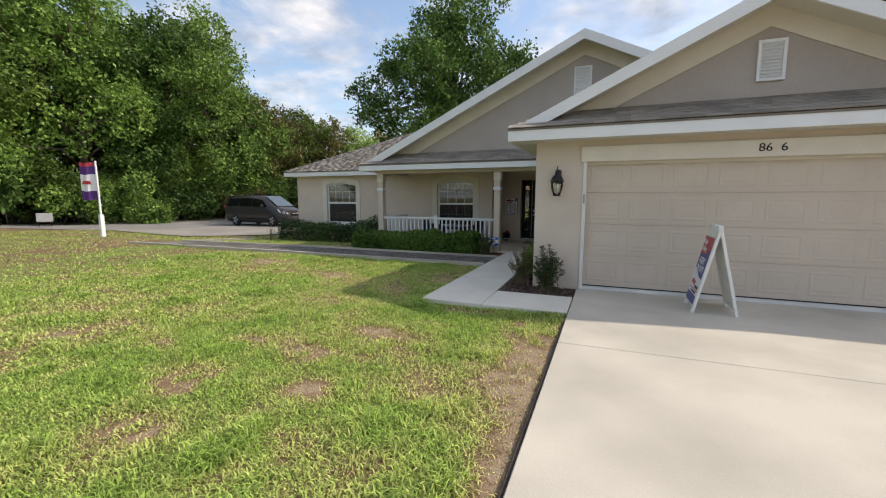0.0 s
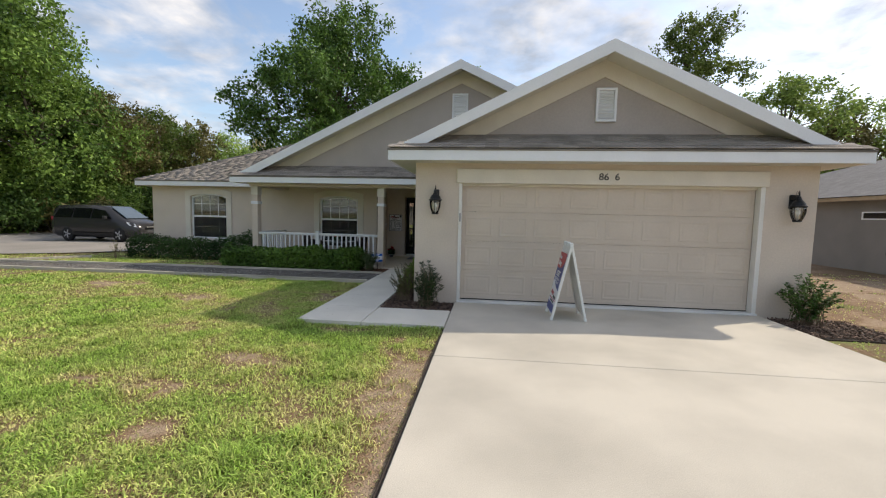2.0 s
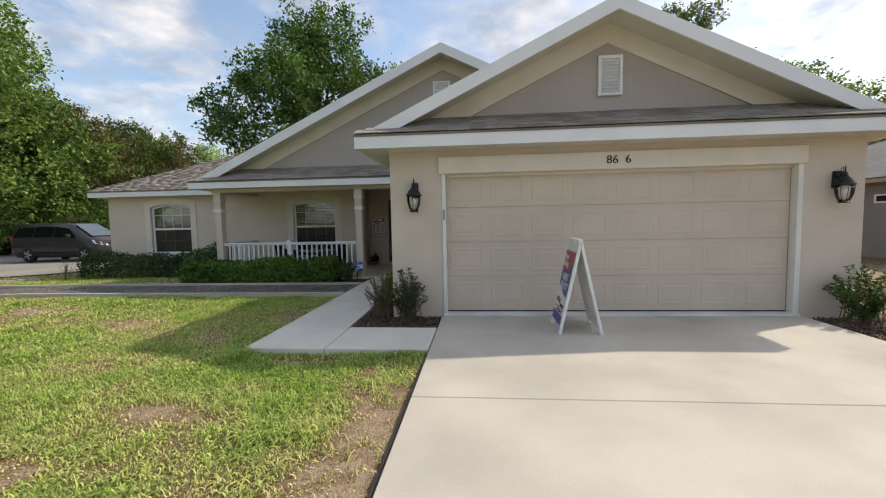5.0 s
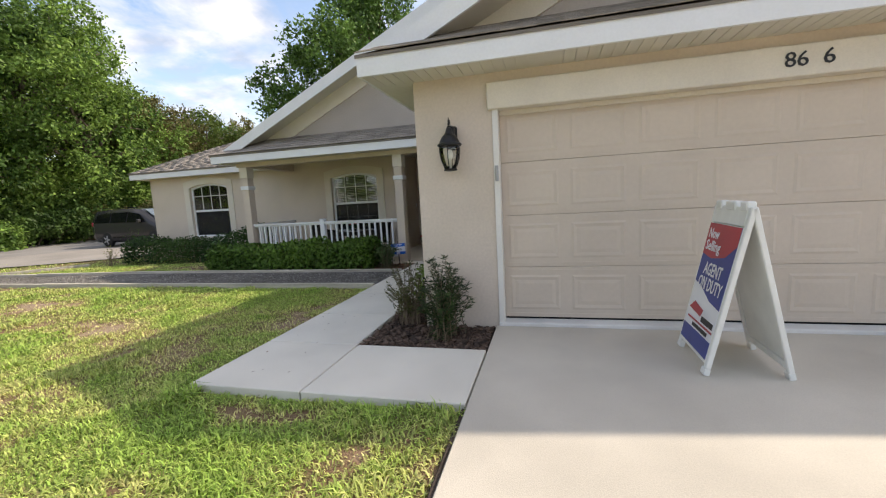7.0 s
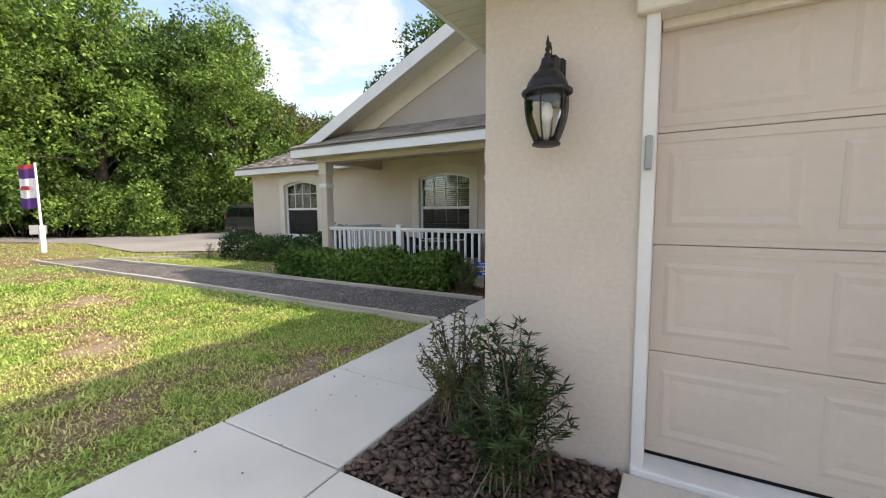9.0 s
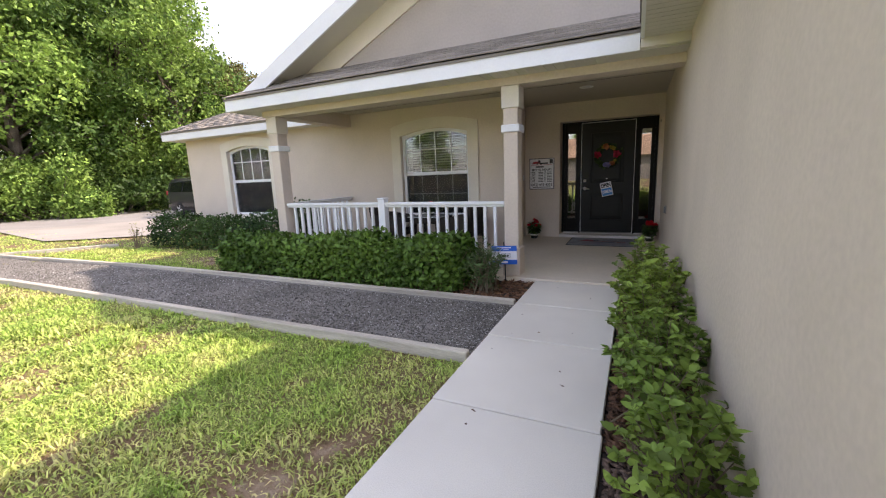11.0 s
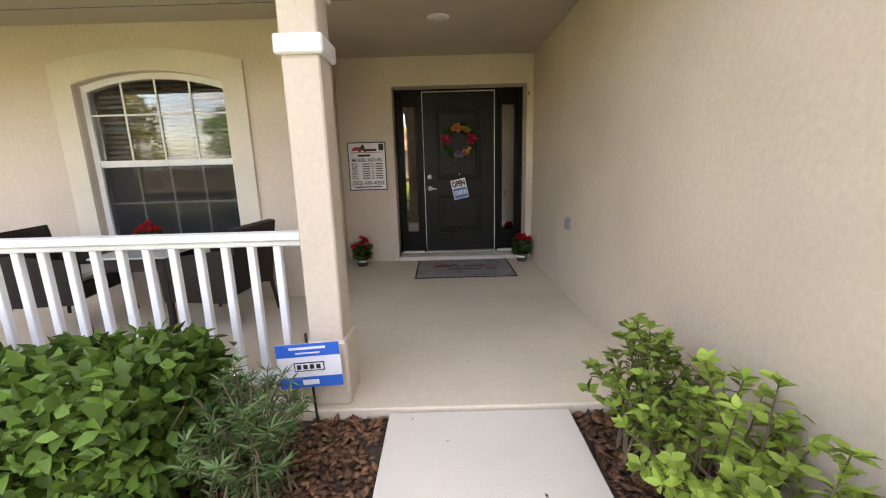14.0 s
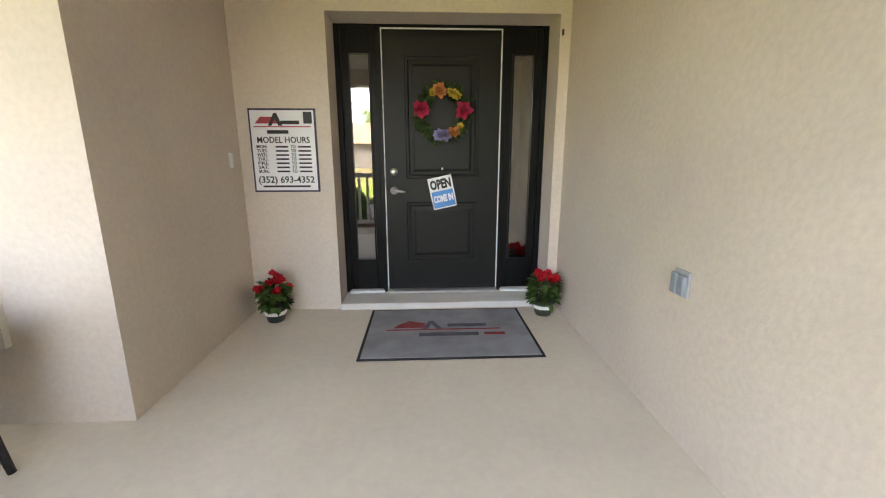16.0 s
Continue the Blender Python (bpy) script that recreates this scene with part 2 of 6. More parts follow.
# ---- mesh helpers ----
def box(bm, x0, y0, z0, x1, y1, z1, bevel=0.0):
    vs = bmesh.ops.create_cube(bm, size=1.0, matrix=Matrix.Translation(((x0 + x1) / 2, (y0 + y1) / 2, (z0 + z1) / 2)) @ Matrix.Diagonal((abs(x1 - x0), abs(y1 - y0), abs(z1 - z0), 1)))["verts"]
    if bevel:
        es = list({e for v in vs for e in v.link_edges})
        bmesh.ops.bevel(bm, geom=es, offset=bevel, segments=1, affect="EDGES")
    return bm


def boxes(*rows, bevel=0.0):
    bm = bmesh.new()
    for r in rows:
        box(bm, *r, bevel=bevel)
    return bm


def prism(bm, pts, a, b):
    """Extrudes the outline pts, 3D points, by the vector from a to b."""
    d = Vector(b) - Vector(a)
    lo = [bm.verts.new(p) for p in pts]
    hi = [bm.verts.new(Vector(p) + d) for p in pts]
    k = len(pts)
    bm.faces.new(lo)
    bm.faces.new(hi[::-1])
    for i in range(k):
        bm.faces.new((lo[i], hi[i], hi[(i + 1) % k], lo[(i + 1) % k]))
    return bm


def lathe(bm, prof, steps=16, m=None):
    """Turns a profile of (radius, height) about z."""
    rings = []
    for r, z in prof:
        rings.append([bm.verts.new((r * math.cos(2 * math.pi * i / steps), r * math.sin(2 * math.pi * i / steps), z)) for i in range(steps)])
    for a, b in zip(rings, rings[1:]):
        for i in range(steps):
            bm.faces.new((a[i], a[(i + 1) % steps], b[(i + 1) % steps], b[i]))
    bm.faces.new(rings[0][::-1])
    bm.faces.new(rings[-1])
    if m is not None:
        bmesh.ops.transform(bm, matrix=m, verts=[v for r in rings for v in r])
    return bm


def tube(bm, pts, radii, steps=6):
    """A tapered round bar through points."""
    pts = [Vector(p) for p in pts]
    rings = []
    for i, p in enumerate(pts):
        d = (pts[min(i + 1, len(pts) - 1)] - pts[max(i - 1, 0)]).normalized()
        s = d.orthogonal().normalized()
        u = d.cross(s)
        r = radii[i] if hasattr(radii, "__len__") else radii
        rings.append([bm.verts.new(p + (s * math.cos(2 * math.pi * k / steps) + u * math.sin(2 * math.pi * k / steps)) * r) for k in range(steps)])
    for a, b in zip(rings, rings[1:]):
        best = min(range(steps), key=lambda o: (a[0].co - b[o].co).length)
        for i in range(steps):
            bm.faces.new((a[i], a[(i + 1) % steps], b[(i + 1 + best) % steps], b[(i + best) % steps]))
    bm.faces.new(rings[0][::-1])
    bm.faces.new(rings[-1])
    return bm


def part(name, bm, material, parent=None, label="", smooth=False):
    me = bpy.data.meshes.new(name)
    bmesh.ops.recalc_face_normals(bm, faces=bm.faces)
    bm.to_mesh(me)
    bm.free()
    me.materials.append(material)
    if smooth:
        me.polygons.foreach_set("use_smooth", [True] * len(me.polygons))
    ob = new(name, me)
    if parent is not None:
        ob.parent = parent
    if label:
        ob["label"] = label
    return ob


def raw(name, verts, faces, material, parent=None):
    """A mesh from numpy arrays: verts (n, 3), faces (m, k)."""
    verts, faces = np.asarray(verts, np.float32), np.asarray(faces, np.int32)
    me = bpy.data.meshes.new(name)
    me.vertices.add(len(verts))
    me.vertices.foreach_set("co", verts.ravel())
    k = faces.shape[1]
    me.loops.add(faces.size)
    me.loops.foreach_set("vertex_index", faces.ravel())
    me.polygons.add(len(faces))
    me.polygons.foreach_set("loop_start", np.arange(0, faces.size, k, dtype=np.int32))
    me.update(calc_edges=True)
    me.materials.append(material)
    ob = new(name, me)
    if parent is not None:
        ob.parent = parent
    return ob


def struct(ob, label, category):
    return tagged(ob, label, category, kind="structure")


def thing(name, m, label, category, group=""):
    ob = new(name)
    ob.matrix_basis = m
    ob.empty_display_size = 0.1
    return tagged(ob, label, category, group)


def writing(text, size, m, material, parent, name="lettering", depth=0.0015, width=None, bold=0.015):
    """Letters as a mesh, centred, in the plane of m."""
    cu = bpy.data.curves.new(name, "FONT")
    cu.body, cu.size, cu.align_x, cu.align_y, cu.extrude = text, size, "CENTER", "CENTER", depth
    cu.resolution_u = 2
    cu.offset = bold * size
    tmp = bpy.data.objects.new(name, cu)
    scene.collection.objects.link(tmp)
    bpy.context.view_layer.update()
    me = bpy.data.meshes.new_from_object(tmp.evaluated_get(bpy.context.evaluated_depsgraph_get()))
    bpy.data.objects.remove(tmp)
    if width:
        w = max(v.co.x for v in me.vertices) - min(v.co.x for v in me.vertices)
        me.transform(Matrix.Diagonal((width / w, 1, 1, 1)))
    me.materials.clear()
    me.materials.append(material)
    ob = new(name, me)
    ob.parent = parent
    ob.matrix_basis = m
    return ob


# ---- ground ----
def smooth01(v):
    v = np.clip(v, 0, 1)
    return v * v * (3 - 2 * v)


def value_noise(x, y, seed):
    """Smooth random field of unit cell size, 0 to 1, on arrays."""
    rng = np.random.RandomState(seed)
    tab = rng.rand(256, 256)
    xi, yi = np.floor(x).astype(int), np.floor(y).astype(int)
    fx, fy = smooth01(x - xi), smooth01(y - yi)
    g = lambda a, b: tab[a % 256, b % 256]
    return (g(xi, yi) * (1 - fx) + g(xi + 1, yi) * fx) * (1 - fy) + (g(xi, yi + 1) * (1 - fx) + g(xi + 1, yi + 1) * fx) * fy


def ground_z(x, y):
    x, y = np.asarray(x, float), np.asarray(y, float)
    z = -0.10 - 0.25 * smooth01((-x - 9) / 9) * smooth01((y - 1) / 8)
    return z + 0.03 * (value_noise(x * 0.7, y * 0.7, 3) - 0.5) + 0.02 * (value_noise(x * 3, y * 3, 4) - 0.5)


BARE = ((-2.9, -4.9, 0.55, 0.30), (-4.0, -4.35, 0.30, 0.22), (-3.3, -3.9, 0.38, 0.16), (-2.4, -3.95, 0.4, 0.18), (-5.6, -4.6, 0.3, 0.2), (-2.6, -5.5, 0.4, 0.3), (-0.5, -2.4, 0.32, 0.55), (-0.3, -3.6, 0.22, 0.9), (-1.3, -1.85, 0.9, 0.14), (-1.9, -4.6, 0.28, 0.2), (-2.0, -3.1, 0.5, 0.14), (-1.5, -2.6, 0.4, 0.1), (-2.5, 0.5, 0.22, 0.6), (-5.2, -0.4, 0.8, 0.4), (-7.5, 0.6, 0.6, 0.3), (9.8, 4.4, 2.4, 1.6), (-8.0, 4.0, 1.0, 0.35))


def dryness(x, y):
    d = 0.5 * value_noise(x * 0.55 + 7, y * 0.55, 11) + 0.45 * value_noise(x * 1.9, y * 1.9, 12) + 0.55 * value_noise(x * 5, y * 5, 13) - 0.43
    for bx, by, rx, ry in BARE:
        q = ((x - bx) / rx) ** 2 + ((y - by) / ry) ** 2
        d = d + 0.7 * np.exp(-q * 1.2) * (0.15 + 1.3 * value_noise(x * 7, y * 7, 14))
    d = d + 0.36 * np.exp(-((x + 0.07) / 0.2) ** 2) * (y < -1.6) * (0.35 + value_noise(x * 4, y * 2.5, 15))
    d = d + 0.35 * smooth01((x - 5.0) / 1.0) + 0.12 * smooth01((-x - 9) / 8)
    return np.clip(d, 0, 1)


def axis(lo, hi, step, far, grow=1.35):
    mid = list(np.arange(lo, hi + 1e-6, step))
    a, s = mid[0], step
    left = []
    while a > -far:
        s *= grow
        a -= s
        left.append(a)
    b, s = mid[-1], step
    right = []
    while b < far:
        s *= grow
        b += s
        right.append(b)
    return np.array(left[::-1] + mid + right)


gx, gy = axis(-13, 9, 0.12, 900), axis(-9, 6, 0.12, 900)
GX, GY = np.meshgrid(gx, gy)
GV = np.stack([GX, GY, ground_z(GX, GY)], -1).reshape(-1, 3)
nx, ny = len(gx), len(gy)
idx = (np.arange(ny - 1)[:, None] * nx + np.arange(nx - 1)[None, :]).ravel()
ground = raw("ground", GV, np.stack([idx, idx + 1, idx + nx + 1, idx + nx], 1), LAWN)
ground.data.attributes.new("dry", "FLOAT", "POINT").data.foreach_set("value", dryness(GV[:, 0], GV[:, 1]).astype(np.float32))
struct(ground, "patchy green lawn with straw-coloured and sandy bare spots", "lawn")


def sheet(name, outline, lift, material, label, category):
    """A paved patch that follows the ground."""
    bm = bmesh.new()
    f = bm.faces.new([bm.verts.new((x, y, 0)) for x, y in outline])
    bmesh.ops.triangulate(bm, faces=[f])
    for _ in range(4):
        bmesh.ops.subdivide_edges(bm, edges=bm.edges[:], cuts=1, use_grid_fill=True)
    for v in bm.verts:
        v.co.z = float(-0.10 - 0.25 * smooth01((-v.co.x - 9) / 9) * smooth01((v.co.y - 1) / 8)) + lift
    return struct(part(name, bm, material), label, category)


sheet("road", [(-90, -16.5), (-24, 6.2), (-6, 22), (40, 60), (36, 68), (-10, 34), (-31.5, 17), (-42, 12.3), (-95, -10)], 0.035, ROAD, "pale worn asphalt road along the edge of the woods", "road")
sheet("parking_pad", [(-24.5, 6.3), (-16.5, 4.9), (-13.2, 7.2), (-12.6, 16), (-9, 21), (-16, 22)], 0.05, PAVING, "pale gravelly parking pad beside the house", "parking pad")
sheet("verge", [(-95, -9.8), (-42, 12.5), (-31.5, 17.2), (-10, 34.2), (-14, 40), (-36, 24), (-46, 19), (-97, -2)], 0.03, mat("verge_straw", (0.42, 0.33, 0.19), 0.95, 0.25, 0.6, 0.6, 40, grain=0.25), "strip of dry straw-coloured grass before the woods", "verge")

# ---- driveway and walk ----
DZ = -0.03
driveway = struct(new("driveway"), "pale broom-finished concrete driveway with saw-cut joints", "driveway")
for y0, y1 in ((-0.05, -2.845), (-2.855, -6.7), (-6.71, -10.5), (-10.51, -14.4)):
    part("slab", boxes((-0.045, y1, -0.2, 4.98, y0, DZ), bevel=0.006), CONCRETE, driveway)
part("apron", boxes((-0.02, -0.045, -0.2, 4.95, 0.5, 0.0), bevel=0.008), mat("apron_concrete", (0.76, 0.75, 0.72), 0.8, 0.14, 1.5, 0.2, 150, grain=0.06), driveway, "grey concrete threshold strip at the garage door")
walkway = struct(new("walkway"), "pale smooth concrete walkway in square slabs", "walkway")
WALK = mat("walk_concrete", (0.74, 0.70, 0.61), 0.85, 0.08, 0.9, 0.2, 170, spec=0.3, grain=0.06, rand=0.02)
for x0, y0, x1, y1 in ((-2.21, -1.63, -1.26, -0.70), (-1.249, -1.63, -0.06, -0.70), (-2.21, -0.689, -1.27, 0.257), (-2.21, 0.268, -1.275, 1.267), (-2.215, 1.278, -1.285, 2.277), (-2.22, 2.289, -1.29, 3.147), (-2.22, 3.159, -1.295, 4.06)):
    part("slab", boxes((x0, y0, -0.16, x1, y1, -0.035), bevel=0.006), WALK, walkway)
# thin dark strip that covers most of the slab's side along the lawn
struct(part("soil_strip", boxes((-0.082, -12.0, -0.2, -0.0465, -1.64, -0.058), bevel=0.006), SOIL), "thin dark strip along the driveway edge", "soil")
porch_floor = struct(part("porch_floor", boxes((-6.5, 4.075, -0.2, -0.78, 7.7, -0.02), bevel=0.008), PORCH), "tan sealed concrete porch floor", "floor")

# ---- walls ----
T = 0.2


def arch(x0, x1, zs, rise, n=14):
    """Points of a shallow arch from left to right."""
    return [(x0 + (x1 - x0) * i / n, zs + rise * (1 - (2 * i / n - 1) ** 2)) for i in range(n + 1)]


def wall(name, pieces, material, label="tan stucco outer wall", above=(), y=None, th=T):
    bm = bmesh.new()
    for p in pieces:
        box(bm, *p)
    for x0, x1, zs, rise, top in above:
        pts = [(x, y, z) for x, z in arch(x0, x1, zs, rise)] + [(x1, y, top), (x0, y, top)]
        prism(bm, pts, (0, 0, 0), (0, th, 0))
    bmesh.ops.remove_doubles(bm, verts=bm.verts, dist=0.0001)
    return struct(part(name, bm, material), label, "wall")


GT = 2.43
wall("wall_garage_front", [(-0.79, 0, -0.2, -0.02, T, GT), (4.945, 0, -0.2, 5.72, T, GT), (-0.02, 0, 2.09, 4.945, T, GT)], STUCCO, "tan stucco wall round the garage door")
wall("wall_garage_side", [(-0.79, T, -0.2, -0.79 + T, 7.347, 2.7)], STUCCO, "long tan stucco side wall beside the walkway")
wall("wall_house_side", [(5.72 - T, T, -0.2, 5.72, 18, 2.5)], STUCCO)
wall("wall_house_back", [(-11.2, 18 - T, -0.2, 5.52, 18, 2.5)], STUCCO)
wall("wall_house_left", [(-11.2, 6.17, -0.2, -11.0, 17.8, 2.42)], STUCCO)
PX0, PX1, BX0, BX1, WZ0, WZS, WR = -5.115, -3.795, -9.77, -8.44, 0.52, 1.965, 0.10
FT = 2.6
wall("wall_porch", [(-11.2, 5.97, -0.2, BX0, 6.17, FT), (BX1, 5.97, -0.2, PX0, 6.17, FT), (PX1, 5.97, -0.2, -3.155, 6.17, FT), (BX0, 5.97, -0.2, BX1, 6.17, WZ0), (PX0, 5.97, -0.2, PX1, 6.17, WZ0)], STUCCO, "tan stucco front wall with arched windows", [(BX0, BX1, WZS, WR, FT), (PX0, PX1, WZS, WR, FT)], 5.97)
wall("wall_entry_side", [(-3.355, 6.17, -0.2, -3.155, 7.347, FT)], STUCCO, "tan stucco side wall of the entry recess")
UX0, UX1, UZ0, UZ1 = -2.498, -0.866, 0.03, 2.12
wall("wall_entry", [(-3.155, 7.347, -0.2, UX0, 7.75, FT), (UX1, 7.347, -0.2, -0.60, 7.75, FT), (UX0, 7.347, UZ1, UX1, 7.75, FT), (UX0, 7.347, -0.2, UX1, 7.75, 0.0)], STUCCO, "tan stucco wall round the front door")
struct(part("ceiling", boxes((-6.6, 4.35, 2.45, -0.59, 7.4, 2.5)), mat("porch_ceiling_paint", (0.5, 0.44, 0.36), 0.85, 0.03, 2, 0.3, 60)), "tan painted porch ceiling", "ceiling")
# inner ceiling, floor and walls: room shade is put into their colour
struct(part("ceiling", boxes((-11.0, 6.17, 2.5, -3.36, 17.8, 2.55), (-3.36, 7.76, 2.5, 5.6, 17.8, 2.55)), INNER_SHADE), "ceiling inside the house, coloured near-black for room shade", "ceiling")
struct(part("floor", boxes((-11.0, 6.17, -0.05, -3.36, 17.8, 0.0), (-3.36, 7.75, -0.05, 5.6, 17.8, 0.0)), INNER_SHADE), "floor inside the house, coloured near-black for room shade", "floor")
struct(part("wall_inside", boxes((-11.0, 9.6, 0.0, -2.95, 9.7, 2.5), (-7.0, 6.17, 0, -6.9, 9.6, 2.5), (-3.0, 7.76, 0, -2.9, 9.6, 2.5), (-2.9, 10.5, 0, 0, 10.6, 2.5), (-0.4, 7.76, 0, -0.3, 10.5, 2.5)), INNER_SHADE), "inner wall coloured near-black for room shade", "wall")

# porch beam and columns
BEAM = 2.225
struct(part("porch_beam", boxes((-6.45, 4.10, BEAM, -0.79, 4.35, 2.46), (-6.45, 4.35, BEAM, -6.2, 5.97, 2.46)), STUCCO), "tan stucco beam over the porch", "beam")


def column(x0):
    c = thing("porch_column", pose(x0, 4.235, -0.02), "square tan stucco porch column with white bands", "column", "porch columns")
    h = BEAM + 0.02
    part("shaft", boxes((-0.087, -0.10, 0, 0.087, 0.10, h), bevel=0.008), STUCCO, c)
    part("base", boxes((-0.108, -0.12, 0.001, 0.108, 0.12, 0.36), bevel=0.012), STUCCO, c)
    part("capital", boxes((-0.105, -0.118, h - 0.245, 0.105, 0.118, h - 0.001), bevel=0.006), CREAM, c, "cream capital block")
    part("band", boxes((-0.110, -0.123, h - 0.515, 0.110, 0.123, h - 0.43), bevel=0.008), WHITE, c, "white band")
    return c


column(-2.535)
column(-6.31)


# ---- railing ----
def rail_run(p0, p1, post, label):
    a, b = Vector(p0), Vector(p1)
    ln = (b - a).length
    r = thing("porch_railing", Matrix.Translation(a) @ pose(0, 0, 0, 0, 0, math.degrees(math.atan2(b.y - a.y, b.x - a.x))), label, "railing", "porch railings")
    part("top_rail", boxes((0, -0.045, 0.880, ln, 0.045, 0.920), (0, -0.025, 0.850, ln, 0.025, 0.881), bevel=0.006), WHITE, r)
    part("bottom_rail", boxes((0, -0.025, 0.09, ln, 0.025, 0.15), bevel=0.006), WHITE, r)
    spans = [(0, ln)]
    if post:
        ps = part("newel_post", boxes((post - 0.055, -0.055, 0.0, post + 0.055, 0.055, 0.96), bevel=0.006), WHITE, r)
        part("post_cap", boxes((post - 0.065, -0.065, 0.96, post + 0.065, 0.065, 0.985), bevel=0.01), WHITE, ps)
        spans = [(0, post - 0.055), (post + 0.055, ln)]
    for s0, s1 in spans:
        k = round((s1 - s0) / 0.137)
        first = None
        for i in range(1, k):
            x = s0 + (s1 - s0) * i / k
            if first is None:
                first = part("baluster", boxes((-0.019, -0.019, 0.14, 0.019, 0.019, 0.855), bevel=0.004), WHITE, r)
                first.location.x = x
            else:
                o = new("baluster", first.data)
                o.parent = r
                o.location.x = x
    return r


rail_run((-6.22, 4.215, -0.02), (-2.63, 4.215, -0.02), 1.80, "white painted porch railing with square balusters")
rail_run((-6.33, 4.32, -0.02), (-6.33, 5.965, -0.02), 0, "white painted railing at the end of the porch")


# ---- windows ----
def window(name, x0, x1):
    w = struct(thing(name, pose(x0, 5.97, 0), "arched white window with grilles, cream surround and blinds", "window"), "arched white window with grilles, cream surround and blinds", "window")
    W = x1 - x0
    bm = bmesh.new()
    t = 0.185
    outer = [(-t, -0.03, WZ0 - 0.16)] + [(x, -0.03, z) for x, z in arch(-t, W + t, WZS + 0.165, 0.115)] + [(W + t, -0.03, WZ0 - 0.16)]
    inner = [(0, -0.03, WZ0)] + [(x, -0.03, z) for x, z in arch(0, W, WZS, WR)] + [(W, -0.03, WZ0)]
    for k in range(len(outer)):
        j = (k + 1) % len(outer)
        prism(bm, [outer[k], outer[j], inner[j], inner[k]], (0, 0, 0), (0, 0.031, 0))
    bmesh.ops.remove_doubles(bm, verts=bm.verts, dist=0.0005)
    part("surround", bm, CREAM, w, "cream stucco surround")
    y = 0.06
    bm = bmesh.new()
    f = 0.05
    o = [(0, y, WZ0)] + [(x, y, z) for x, z in arch(0, W, WZS, WR)] + [(W, y, WZ0)]
    i2 = [(f, y, WZ0 + f)] + [(f + (W - 2 * f) * (x / W), y, z - f) for x, z in arch(0, W, WZS, WR)] + [(W - f, y, WZ0 + f)]
    for k in range(len(o)):
        j = (k + 1) % len(o)
        prism(bm, [o[k], o[j], i2[j], i2[k]], (0, 0, 0), (0, 0.07, 0))
    part("window_frame", bm, WHITE, w)
    part("meeting_rail", boxes((f, y + 0.005, 1.255, W - f, y + 0.05, 1.315), bevel=0.005), WHITE, w)
    bm = bmesh.new()
    prism(bm, [(f, y + 0.02, 1.31)] + [(f + (W - 2 * f) * (x / W), y + 0.02, z - f) for x, z in arch(0, W, WZS, WR)] + [(W - f, y + 0.02, 1.31)], (0, 0, 0), (0, 0.005, 0))
    p = part("pane", bm, GLASS, w)
    p.visible_shadow = False
    p = part("pane", boxes((f, y + 0.035, WZ0 + f, W - f, y + 0.04, 1.26)), GLASS, w)
    p.visible_shadow = False
    scr = part("insect_screen", boxes((f, y + 0.022, WZ0 + f, W - f, y + 0.024, 1.255)), SCREEN, w, "fine dark insect screen")
    scr.visible_shadow = False
    for lo, hi, yy in ((1.315, WZS + WR - f, y + 0.011), (WZ0 + f, 1.255, y + 0.045)):
        for k in (1, 2, 3):
            x = f + (W - 2 * f) * k / 4
            top = hi if lo < 1 else WZS + WR * (1 - (2 * k / 4 - 1) ** 2) - f
            part("grille_bar", boxes((x - 0.008, yy, lo, x + 0.008, yy + 0.006, top)), WHITE, w)
        zz = lo + (0.40 if lo > 1 else 0.35)
        part("grille_bar", boxes((f, yy, zz - 0.008, W - f, yy + 0.006, zz + 0.008)), WHITE, w)
    slat = None
    for k in range(34):
        z = WZS + 0.06 - k * 0.045
        if z < 1.33:
            break
        if slat is None:
            bm = boxes((f, -0.02, -0.0012, W - f, 0.02, 0.0012))
            slat = part("blind_slat", bm, mat("blind_white", (0.16, 0.155, 0.145), 0.6, 0.05, 3, 0), w)
            ob = slat
        else:
            ob = new("blind_slat", slat.data)
            ob.parent = w
        ob.location = (0, y + 0.13, z)
        ob.rotation_euler.x = radians(38)
    return w


window("window_1", PX0, PX1)
window("window_2", BX0, BX1)

# ---- garage door ----
gd = struct(thing("door_1", pose(0.035, 0.12, 0), "closed beige sectional garage door with raised panels", "garage door"), "closed beige sectional garage door with raised panels", "garage door")
GW = 4.83


def panel_section(h):
    bm = boxes((0, 0, 0.001, GW, 0.045, h - 0.001), bevel=0.003)
    n = 8
    for k in range(n):
        pw = GW / n
        x0, x1, z0, z1 = k * pw + 0.055, (k + 1) * pw - 0.055, 0.085, h - 0.085
        for a, b, y0, y1 in ((0.0, 0.02, 0.0, -0.005), (0.02, 0.05, -0.005, -0.0005), (0.05, 0.085, -0.0005, -0.0045)):
            rings = []
            for o, y in ((a, y0), (b, y1)):
                rings.append([bm.verts.new(p) for p in ((x0 + o, y - 0.001, z0 + o), (x1 - o, y - 0.001, z0 + o), (x1 - o, y - 0.001, z1 - o), (x0 + o, y - 0.001, z1 - o))])
            for i in range(4):
                bm.faces.new((rings[0][i], rings[0][(i + 1) % 4], rings[1][(i + 1) % 4], rings[1][i]))
            last = rings[1]
        bm.faces.new(last)
    box(bm, 0, -0.004, h - 0.045, GW, 0.002, h - 0.03)
    box(bm, 0, -0.004, 0.03, GW, 0.002, 0.045)
    return bm


